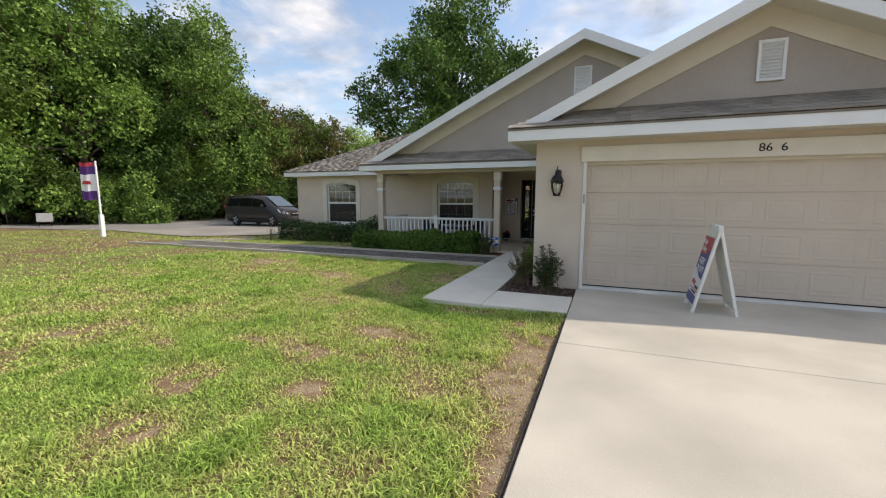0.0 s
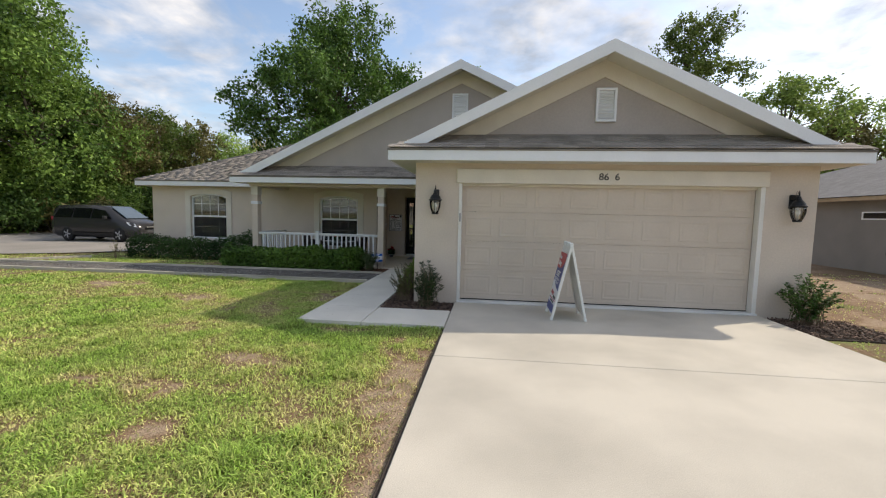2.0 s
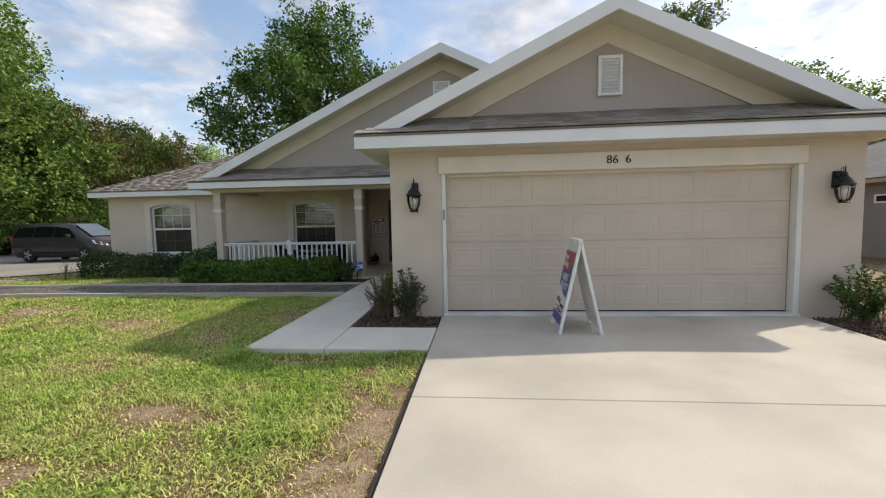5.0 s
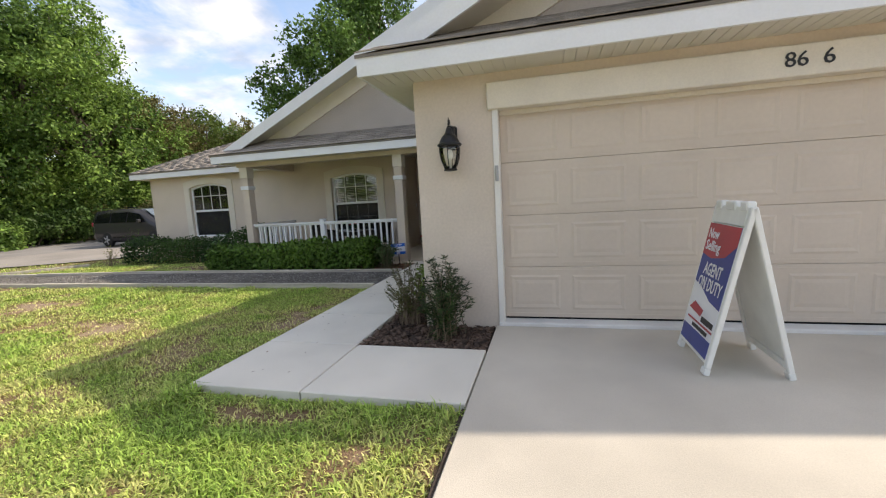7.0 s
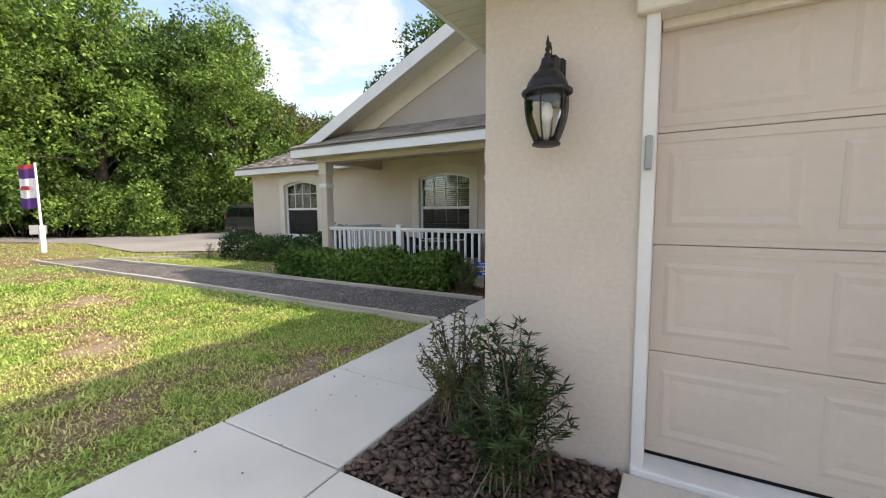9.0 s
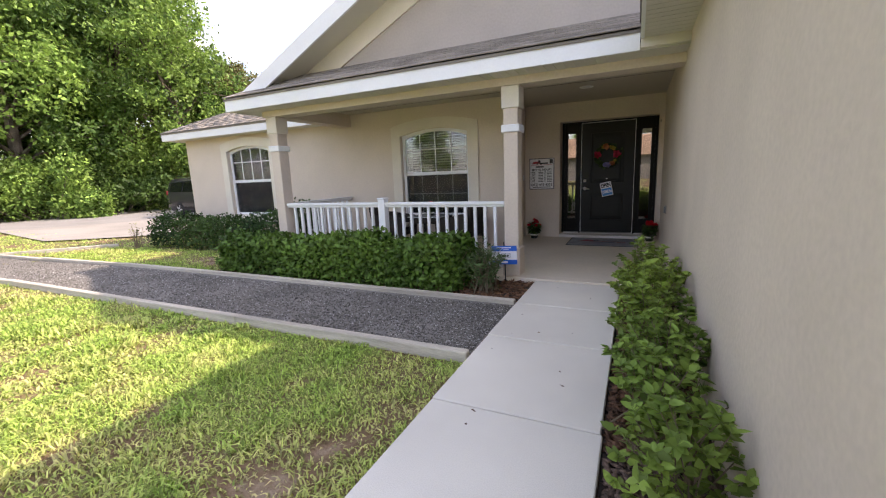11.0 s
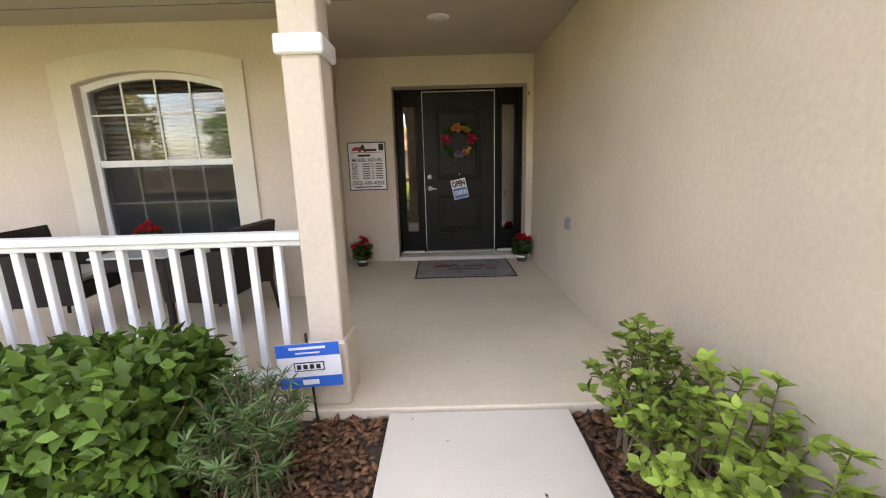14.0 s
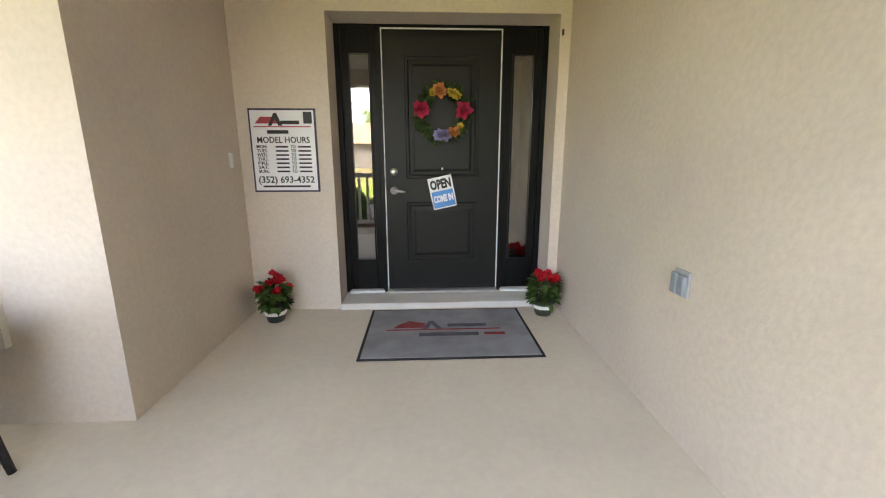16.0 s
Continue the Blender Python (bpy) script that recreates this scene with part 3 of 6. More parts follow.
sec = None
for k in range(4):
    if sec is None:
        sec = part("door_section", panel_section(0.52), DOORBEIGE, gd)
        ob = sec
    else:
        ob = new("door_section", sec.data)
        ob.parent = gd
    ob.location.z = 0.015 + k * 0.521
part("bottom_seal", boxes((0, 0.0, 0.001, GW, 0.05, 0.018)), BLACK, gd, "black rubber bottom seal")
trim = struct(new("trim"), "white and cream painted trim round the garage door", "trim")
part("jamb", boxes((-0.02, -0.02, -0.02, 0.036, 0.118, 2.075), bevel=0.004), JAMB, trim)
part("jamb", boxes((4.866, -0.02, -0.02, 4.935, 0.118, 2.075), bevel=0.004), JAMB, trim)
part("header_board", boxes((-0.06, -0.055, 2.07, 4.965, 0.118, 2.315), bevel=0.008), CREAM, trim)
part("stop", boxes((0.04, 0.075, 2.03, 4.866, 0.118, 2.071), bevel=0.004), CREAM, trim)

# ---- roofs ----
SL = 0.48
struct(part("fascia_garage", boxes((-1.195, -0.40, 2.41, 6.17, -0.37, 2.60), (-1.195, -0.37, 2.41, -1.165, 3.9, 2.60), (6.14, -0.37, 2.41, 6.17, 18.3, 2.60)), WHITE), "white painted fascia boards of the garage eave", "fascia")
struct(part("fascia_porch", boxes((-6.84, 3.775, 2.31, -1.20, 3.805, 2.49), (-6.84, 3.805, 2.31, -6.81, 5.64, 2.49), (-11.54, 5.62, 2.30, -6.84, 5.65, 2.475), (-11.54, 5.65, 2.30, -11.51, 18, 2.475)), WHITE), "white painted fascia boards of the porch eave", "fascia")


def soffit(name, x0, y0, x1, y1, z, along):
    """A ribbed vinyl soffit: grooves every 0.1 m across its run."""
    bm = bmesh.new()
    if along == "x":
        n = int((x1 - x0) / 0.1)
        for k in range(n):
            a = x0 + (x1 - x0) * k / n
            box(bm, a, y0, z, a + (x1 - x0) / n - 0.008, y1, z + 0.012)
        box(bm, x0, y0, z + 0.008, x1, y1, z + 0.02)
    else:
        n = int((y1 - y0) / 0.1)
        for k in range(n):
            a = y0 + (y1 - y0) * k / n
            box(bm, x0, a, z, x1, a + (y1 - y0) / n - 0.008, z + 0.012)
        box(bm, x0, y0, z + 0.008, x1, y1, z + 0.02)
    return struct(part(name, bm, SOFFIT), "cream ribbed vinyl soffit", "soffit")


soffit("soffit_garage", -1.165, -0.37, 6.14, 0.0, 2.412, "x")
soffit("soffit_garage_side", -1.165, 0.0, -0.79, 3.775, 2.412, "y")
soffit("soffit_garage_far", 5.72, 0.0, 6.14, 17.8, 2.412, "y")
soffit("soffit_porch", -6.81, 3.805, -0.79, 4.10, 2.312, "x")
struct(part("soffit_return", boxes((-1.195, 3.778, 2.33, -0.79, 3.80, 2.416)), SOFFIT), "cream vinyl return between the two eaves", "soffit")
soffit("soffit_porch_end", -6.81, 4.10, -6.45, 5.65, 2.312, "y")
soffit("soffit_bedroom", -11.51, 5.65, -6.45, 5.97, 2.302, "x")
soffit("soffit_bedroom_side", -11.51, 5.97, -11.2, 17.8, 2.302, "y")


def slab(bm, pts, th=0.03):
    """A sloping roof sheet with thickness below the given corners."""
    prism(bm, pts, (0, 0, 0), (0, 0, -th))


def gable_roof(name, rx, rz, half, y0, y1, label):
    bm = bmesh.new()
    e = rz - SL * half
    slab(bm, [(rx - half, y0, e), (rx, y0, rz), (rx, y1, rz), (rx - half, y1, e)])
    slab(bm, [(rx + half, y0, e), (rx, y0, rz), (rx, y1, rz), (rx + half, y1, e)])
    return struct(part(name, bm, SHINGLE), label, "roof")


GR, GRX = 4.36, 2.415
PR, PRX = 5.64, -0.35
roof_garage = gable_roof("roof_garage", GRX, GR, 3.625, -0.20, 9.0, "brown asphalt shingle roof over the garage")
roof_main = gable_roof("roof_main", PRX, PR, 6.50, 3.98, 18.3, "brown asphalt shingle main roof")
roof_pent = struct(new("roof_pent_garage"), "brown asphalt shingle skirt roof over the garage door", "roof")
bm = bmesh.new()
slab(bm, [(-1.205, -0.41, 2.60), (6.18, -0.41, 2.60), (5.48, 0.30, 2.60 + SL * 0.71), (-0.495, 0.30, 2.60 + SL * 0.71)])
part("decking", bm, SHINGLE, roof_pent)
roof_porch = struct(new("roof_pent_porch"), "brown asphalt shingle skirt roof over the porch", "roof")
bm = bmesh.new()
slab(bm, [(-6.85, 3.765, 2.49), (-1.15, 3.765, 2.49), (-1.15, 4.5, 2.49 + SL * 0.735), (-6.115, 4.5, 2.49 + SL * 0.735)])
part("decking", bm, SHINGLE, roof_porch)
roof_wing = struct(new("roof_wing"), "brown asphalt shingle hip roof over the bedroom wing", "roof")
bm = bmesh.new()
hz = 2.475
run = 6.2
slab(bm, [(-11.55, 5.61, hz), (-0.5, 5.61, hz), (-0.5, 5.61 + run, hz + SL * run), (-11.55 + run, 5.61 + run, hz + SL * run)])
slab(bm, [(-11.55, 5.61, hz), (-11.55 + run, 5.61 + run, hz + SL * run), (-11.55, 5.61 + 2 * run, hz)])
slab(bm, [(-11.55, 5.61 + 2 * run, hz), (-0.5, 5.61 + 2 * run, hz), (-0.5, 5.61 + run, hz + SL * run), (-11.55 + run, 5.61 + run, hz + SL * run)])
part("decking", bm, SHINGLE, roof_wing)


def gable(name, rx, rz, half, yr, yw, base, tip, drop=0.44, board=0.195):
    """Gable end: wall, frieze boards, rake boards and rake soffit."""
    bm = bmesh.new()
    top = rz - 0.19
    hw = (top - base) / SL
    prism(bm, [(rx - hw, yw, base), (rx + hw, yw, base), (rx, yw, top)], (0, 0, 0), (0, 0.15, 0))
    struct(part("wall_" + name, bm, GABLE), "taupe stucco gable wall", "wall")
    tr = struct(new("rake_" + name), "white rake boards and cream frieze of the gable", "trim")
    for s in (-1, 1):
        bm = bmesh.new()
        x1 = rx + s * tip
        prism(bm, [(rx, yr, rz - 0.01), (x1, yr, rz - SL * tip - 0.01), (x1 - s * 0.0, yr, rz - SL * tip - 0.015), (rx + s * (tip - 0.36), yr, rz - SL * (tip - 0.36) - board - 0.01), (rx, yr, rz - board - 0.01)], (0, 0, 0), (0, -0.03, 0))
        part("rake_board", bm, WHITE, tr)
        bm = bmesh.new()
        a = tip - 0.30
        prism(bm, [(rx, yr, rz - 0.13), (rx + s * a, yr, rz - SL * a - 0.13), (rx + s * a, yr, rz - SL * a - 0.15), (rx, yr, rz - 0.15)], (0, 0, 0), (0, yw - yr, 0))
        part("rake_soffit", bm, SOFFIT, tr, "cream vinyl rake soffit")
        bm = bmesh.new()
        h0 = (rz - 0.15 - base) / SL
        h1 = (rz - drop - base) / SL
        prism(bm, [(rx, yw, rz - 0.15), (rx + s * h0, yw, base), (rx + s * h1, yw, base), (rx, yw, rz - drop)], (0, 0, 0), (0, -0.03, 0))
        part("frieze_board", bm, CREAM, tr, "cream stucco frieze band")
    return tr


gable("gable_garage", GRX, GR, 3.69, -0.20, 0.30, 2.90, 3.48)
gable("gable_main", PRX, PR, 6.50, 3.98, 4.50, 2.80, 6.37, 0.47, 0.235)
# out of sight behind the gable, in the same painted room shade
wall("wall_attic", [(-6.0, 4.66, 2.5, -0.6, 4.76, 2.7)], INNER_SHADE, "attic wall coloured near-black like the shaded rooms")


def gable_vent(x0, x1, y, z0, z1):
    v = thing("gable_vent", pose((x0 + x1) / 2, y, z0), "white louvred gable vent", "vent", "gable vents")
    w, h = (x1 - x0) / 2, z1 - z0
    part("frame", boxes((-w, -0.05, 0, -w + 0.045, 0.0, h), (w - 0.045, -0.05, 0, w, 0.0, h), (-w + 0.045, -0.05, 0, w - 0.045, 0.0, 0.045), (-w + 0.045, -0.05, h - 0.045, w - 0.045, 0.0, h), bevel=0.004), WHITE, v)
    part("backing", boxes((-w + 0.04, -0.01, 0.04, w - 0.04, 0.0, h - 0.04)), WHITE, v)
    n = 10
    for k in range(n):
        s = part("louvre", boxes((-w + 0.045, -0.022, -0.003, w - 0.045, 0.022, 0.003)), WHITE, v)
        s.location = (0, -0.028, 0.05 + (h - 0.1) * (k + 0.5) / n)
        s.rotation_euler.x = radians(40)
    return v


gable_vent(2.285, 2.63, 0.30, 3.17, 3.74)
gable_vent(-0.60, -0.16, 4.50, 4.12, 4.89)

# ---- entry door ----
door = struct(thing("door_2", pose(0, 7.61, 0), "closed black panelled front door with sidelights", "door"), "closed black panelled front door with sidelights", "door")
FZ = 2.12
part("door_frame", boxes((-2.498, 0, 0.03, -2.455, 0.12, FZ), (-0.909, 0, 0.03, -0.866, 0.12, FZ), (-2.455, 0, 2.10, -0.909, 0.12, FZ), (-2.185, -0.015, 0.03, -2.15, 0.12, 2.10), (-1.222, -0.015, 0.03, -1.187, 0.12, 2.10), bevel=0.004), BLACK, door)
for x0, x1 in ((-2.455, -2.185), (-1.187, -0.909)):
    sl = part("sidelight", boxes((x0, 0.02, 0.05, x0 + 0.05, 0.07, 2.1), (x1 - 0.05, 0.02, 0.05, x1, 0.07, 2.1), (x0 + 0.05, 0.02, 0.05, x1 - 0.05, 0.07, 0.30), (x0 + 0.05, 0.02, 1.93, x1 - 0.05, 0.07, 2.1), bevel=0.004), BLACK, door)
    part("glazing_bead", boxes((x0 + 0.05, 0.01, 0.30, x0 + 0.062, 0.03, 1.93), (x1 - 0.062, 0.01, 0.30, x1 - 0.05, 0.03, 1.93), (x0 + 0.062, 0.01, 0.30, x1 - 0.062, 0.03, 0.312), (x0 + 0.062, 0.01, 1.918, x1 - 0.062, 0.03, 1.93)), BLACK, sl)
    g = part("pane", boxes((x0 + 0.05, 0.035, 0.30, x1 - 0.05, 0.041, 1.93)), SIDEGLASS, sl)
    g.visible_shadow = False
    part("sill", boxes((x0 - 0.01, -0.05, 0.03, x1 + 0.01, 0.02, 0.05), bevel=0.003), WHITE, sl, "white sill strip")
part("weatherstrip", boxes((-2.149, -0.004, 0.05, -2.141, 0.02, 2.094), (-1.231, -0.004, 0.05, -1.223, 0.02, 2.094), (-2.141, -0.004, 2.086, -1.231, 0.02, 2.094)), WHITE, door, "thin white weatherstrip")
part("threshold", boxes((-2.15, -0.06, 0.03, -1.222, 0.08, 0.048), bevel=0.004), mat("aluminium_sill", (0.6, 0.6, 0.6), 0.4, 0.05, 5, 0, metal=0.7), door, "pale metal threshold")
bm = boxes((-2.141, 0.005, 0.052, -1.231, 0.045, 2.086), bevel=0.003)
for z0, z1 in ((0.98, 1.90), (0.29, 0.79)):
    x0, x1 = -2.141 + 0.165, -1.231 - 0.165
    seq = ((0.0, 0.004), (0.008, -0.006), (0.022, -0.006), (0.034, 0.002), (0.055, 0.002), (0.075, -0.004))
    rings = [[bm.verts.new(p) for p in ((x0 + o, y, z0 + o), (x1 - o, y, z0 + o), (x1 - o, y, z1 - o), (x0 + o, y, z1 - o))] for o, y in seq]
    for a, b in zip(rings, rings[1:]):
        for i in range(4):
            bm.faces.new((a[i], a[(i + 1) % 4], b[(i + 1) % 4], b[i]))
    bm.faces.new(rings[-1])
part("door_leaf", bm, mat("black_green_paint", (0.0105, 0.012, 0.011), 0.42, 0.1, 3, 0.06, 120, spec=0.22), door)
bm = lathe(bmesh.new(), ((0.032, 0), (0.032, 0.008), (0.024, 0.012), (0.012, 0.02), (0.012, 0.045), (0.014, 0.05)), 20, pose(-2.075, 0.003, 0.885, 90))
tube(bm, [(-2.075, -0.045, 0.885), (-2.04, -0.052, 0.884), (-1.985, -0.05, 0.876)], (0.011, 0.011, 0.008), 8)
part("door_handle", bm, CHROME, door, "satin nickel lever handle", True)
part("deadbolt", lathe(bmesh.new(), ((0.03, 0), (0.03, 0.01), (0.022, 0.016), (0.02, 0.022), (0.006, 0.023)), 20, pose(-2.075, 0.003, 1.035, 90)), CHROME, door, "satin nickel deadbolt", True)
part("peephole", lathe(bmesh.new(), ((0.011, 0), (0.011, 0.006), (0.007, 0.009)), 12, pose(-1.686, 0.003, 1.06, 90)), CHROME, door)
struct(part("door_step", boxes((-2.497, 7.32, -0.03, -0.867, 7.60, 0.028), bevel=0.006), mat("sill_concrete", (0.66, 0.64, 0.60), 0.8, 0.06, 3, 0.1, 80)), "narrow concrete step at the front door", "step")


# ---- leaves ----
def leaf_mesh(name, c, d, n, L, W, material, parent=None, fold=0.18, droop=0.15):
    """Ovate leaves: c base points, d directions, n normals, L and W lengths and widths."""
    c, d, n = (np.asarray(a, float) for a in (c, d, n))
    d = d / np.linalg.norm(d, axis=1, keepdims=True)
    s = np.cross(d, n)
    s /= np.linalg.norm(s, axis=1, keepdims=True) + 1e-9
    n = np.cross(s, d)
    L, W = np.broadcast_to(L, len(c))[:, None], np.broadcast_to(W, len(c))[:, None]
    mid1 = c + d * L * 0.38 - n * L * droop * 0.1
    mid2 = c + d * L * 0.72 - n * L * droop * 0.5
    tip = c + d * L - n * L * droop
    up = n * W * fold
    v = np.stack([c, mid1 + s * W * 0.5 + up, mid1 - s * W * 0.5 + up, mid2 + s * W * 0.34 + up * 0.6, mid2 - s * W * 0.34 + up * 0.6, tip, mid1], 1).reshape(-1, 3)
    b = (np.arange(len(c)) * 7)[:, None]
    f = np.concatenate([b + np.array([[0, 1, 6]]), b + np.array([[0, 6, 2]]), b + np.array([[1, 3, 6]]), b + np.array([[2, 6, 4]]), b + np.array([[3, 5, 6]]), b + np.array([[4, 6, 5]])], 0)
    ob = raw(name, v, f, material, parent)
    ob.data.polygons.foreach_set("use_smooth", [True] * len(ob.data.polygons))
    return ob


def blade_leaves(name, c, d, n, L, W, material, parent=None):
    """Cheap four-cornered leaves for trees and far foliage."""
    d = d / np.linalg.norm(d, axis=1, keepdims=True)
    s = np.cross(d, n)
    s /= np.linalg.norm(s, axis=1, keepdims=True) + 1e-9
    L, W = np.broadcast_to(L, len(c))[:, None], np.broadcast_to(W, len(c))[:, None]
    n = np.cross(s, d)
    v = np.stack([c, c + d * L * 0.5 + s * W * 0.5 + n * W * 0.15, c + d * L, c + d * L * 0.5 - s * W * 0.5 + n * W * 0.15], 1).reshape(-1, 3)
    b = (np.arange(len(c)) * 4)[:, None]
    f = np.concatenate([b + np.array([[0, 1, 2]]), b + np.array([[0, 2, 3]])], 0)
    return raw(name, v, f, material, parent)


def unit(rng, n):
    v = rng.normal(size=(n, 3))
    return v / np.linalg.norm(v, axis=1, keepdims=True)


HEDGE = leaf_mat("hedge_leaf", (0.175, 0.31, 0.053), (0.062, 0.14, 0.028), 0.42, 0.2, 0.5)
HEDGE_FAR = leaf_mat("hedge_leaf_dark", (0.055, 0.105, 0.025), (0.025, 0.06, 0.016), 0.55, 0.15, 0.45)
BRIGHT = leaf_mat("young_leaf", (0.22, 0.31, 0.06), (0.10, 0.175, 0.036), 0.42, 0.28, 0.45)
NARROW = leaf_mat("narrow_leaf", (0.10, 0.16, 0.05), (0.04, 0.075, 0.027), 0.45, 0.18, 0.5)
BROWNISH = leaf_mat("dull_leaf", (0.17, 0.19, 0.06), (0.10, 0.10, 0.04), 0.5, 0.2, 0.4)
STEM = mat("twig", (0.20, 0.15, 0.10), 0.9, 0.2, 10, 0.3, 80)


def hedge(name, x0, x1, y0, y1, h, n, L, material, label, seed, bump=0.0):
    rng = np.random.RandomState(seed)
    root = thing(name, pose((x0 + x1) / 2, (y0 + y1) / 2, -0.1), label, "hedge")
    hw, hd = (x1 - x0) / 2, (y1 - y0) / 2
    u = rng.rand(n)
    x = rng.uniform(-hw, hw, n)
    top = h * (0.82 + 0.3 * value_noise(x * 1.9 + 31, x * 0 + seed, seed) + 0.12 * value_noise(x * 6, x * 0, seed + 1)) + bump * smooth01((x - hw + 1.2) / 0.8)
    th = rng.uniform(0.02, 1, n) * math.pi
    depth = 1.03 - np.abs(rng.normal(0, 0.2, n))
    lump = 0.8 + 0.24 * value_noise(x * 3.1, th * 3, seed + 2) + 0.16 * value_noise(x * 8, th * 6, seed + 3)
    e = 0.62
    cy = np.sign(np.cos(th)) * np.abs(np.cos(th)) ** e * hd * depth * lump
    cz = np.abs(np.sin(th)) ** e * top * depth * (0.95 + 0.1 * lump)
    low = rng.rand(n) < 0.25
    cz[low] = rng.uniform(0.05, 0.9, low.sum()) * top[low]
    cy[low] = np.where(rng.rand(low.sum()) < 0.75, -1, 1) * hd * rng.uniform(0.75, 1.02, low.sum())
    endx = rng.rand(n) < 0.12
    x[endx] = np.sign(rng.rand(endx.sum()) - 0.5) * hw * rng.uniform(0.97, 1.03, endx.sum())
    cy[endx] *= rng.rand(endx.sum())
    out = np.stack([rng.normal(0, 0.9, n), 0.45 * np.cos(th) + rng.normal(0, 0.5, n), np.sin(th) * 0.35 + rng.normal(0.0, 0.6, n)], 1)
    nn = np.stack([rng.normal(0, 0.4, n), np.cos(th) * 0.9 + rng.normal(0, 0.35, n), 0.75 + rng.normal(0, 0.35, n)], 1)
    leaf_mesh("foliage", np.stack([x, cy, cz], 1), out, nn, L * rng.uniform(0.7, 1.25, n), L * rng.uniform(0.5, 0.72, n), material, root)
    bm = bmesh.new()
    for k in range(int((x1 - x0) * 30)):
        sx, sy = rng.uniform(-hw, hw), rng.uniform(-hd * 0.6, hd * 0.6)
        tube(bm, [(sx, sy, 0), (sx + rng.normal(0, 0.06), sy * 1.2, h * 0.45), (sx + rng.normal(0, 0.12), sy * 1.4, h * 0.85)], (0.008, 0.006, 0.003), 5)
    part("branchwork", bm, STEM, root, "woody stems")["kind"] = "stuff"
    return root


hedge("hedge", -6.8, -2.98, 3.30, 4.02, 0.58, 15000, 0.074, HEDGE, "dense clipped green hedge before the porch railing", 5)
hedge("hedge", -11.15, -6.75, 4.75, 5.6, 0.62, 10000, 0.062, HEDGE_FAR, "dark green hedge below the bedroom window", 6, 0.2)


def shrub(name, x, y, z, height, radius, stems, per, L, W, material, label, seed, whorl=0, lean=(0, 0), bare=0.3, foot=0.05):
    """A shrub: fanned stems with leaves along them and a tuft at each tip."""
    rng = np.random.RandomState(seed)
    root = thing(name, pose(x, y, z), label, "shrub", "shrubs round the house")
    bm = bmesh.new()
    C, D, N = [], [], []
    for k in range(stems):
        a = rng.rand() * 2 * math.pi
        r = radius * math.sqrt(rng.rand())
        h = height * (1 - 0.45 * (r / radius) ** 2) * rng.uniform(0.75, 1.05)
        p0 = np.array([rng.normal(0, foot), rng.normal(0, foot), 0])
        p2 = np.array([r * math.cos(a) + lean[0] * h, r * math.sin(a) + lean[1] * h, h])
        p1 = p0 * 0.5 + p2 * 0.5 + np.array([-math.cos(a) * r * 0.2, -math.sin(a) * r * 0.2, h * 0.08])
        tube(bm, [tuple(p0), tuple(p1), tuple(p2)], (0.006, 0.004, 0.002), 4)
        for j in range(per):
            f = bare + (1 - bare) * rng.rand() ** 0.7 if j >= whorl else 1.0
            p = (1 - f) ** 2 * p0 + 2 * f * (1 - f) * p1 + f * f * p2
            ax = (p2 - p1) / (np.linalg.norm(p2 - p1) + 1e-6)
            b = rng.uniform(0, 2 * math.pi)
            side = np.array([math.cos(b), math.sin(b), rng.normal(0, 0.25)])
            C.append(p)
            D.append(side * 0.9 + ax * rng.uniform(0.2, 0.9))
            N.append(ax + rng.normal(0, 0.25, 3))
    n = len(C)
    leaf_mesh("foliage", C, D, N, L * rng.uniform(0.6, 1.2, n), W * rng.uniform(0.75, 1.2, n), material, root)
    part("branchwork", bm, STEM, root, "thin brown stems")["kind"] = "stuff"
    return root


MZ = -0.075
shrub("shrub", -1.0, 0.05, MZ, 0.70, 0.25, 52, 34, 0.036, 0.013, BROWNISH, "thin brownish-green shrub in bark mulch", 21, 3, bare=0.2, foot=0.07)
shrub("shrub", -0.50, -0.36, MZ, 0.77, 0.27, 62, 62, 0.062, 0.0105, NARROW, "narrow-leaved green shrub in bark mulch beside the garage", 22, 8, bare=0.06, foot=0.085)
shrub("shrub", 5.45, -0.36, MZ, 0.78, 0.40, 60, 46, 0.052, 0.024, HEDGE, "round dark green shrub at the garage corner", 23, 6, bare=0.1, foot=0.1)
shrub("shrub", -2.68, 3.55, MZ, 0.60, 0.24, 54, 56, 0.06, 0.008, NARROW, "feathery narrow-leaved shrub beside the porch column", 24, 8, bare=0.08, foot=0.07)
for k, (x, y, h, r) in enumerate(((-1.08, 3.70, 0.64, 0.27), (-1.03, 3.33, 0.68, 0.30), (-1.05, 2.93, 0.66, 0.30), (-1.02, 2.52, 0.66, 0.30), (-1.06, 2.12, 0.60, 0.27), (-1.0, 1.70, 0.60, 0.30), (-1.05, 1.25, 0.56, 0.27), (-0.98, 0.82, 0.52, 0.26))):
    shrub("shrub", x, y, MZ, h, r, 34, 28 if y > 1.5 else 19, 0.054, 0.031, BRIGHT, "yellow-green leafy shrub along the stucco wall", 30 + k, 6, bare=0.3, foot=0.07)
shrub("shrub", -11.3, 4.6, -0.1, 0.55, 0.25, 14, 8, 0.05, 0.02, BROWNISH, "sparse twiggy brown shrub at the lawn edge", 40, 2)


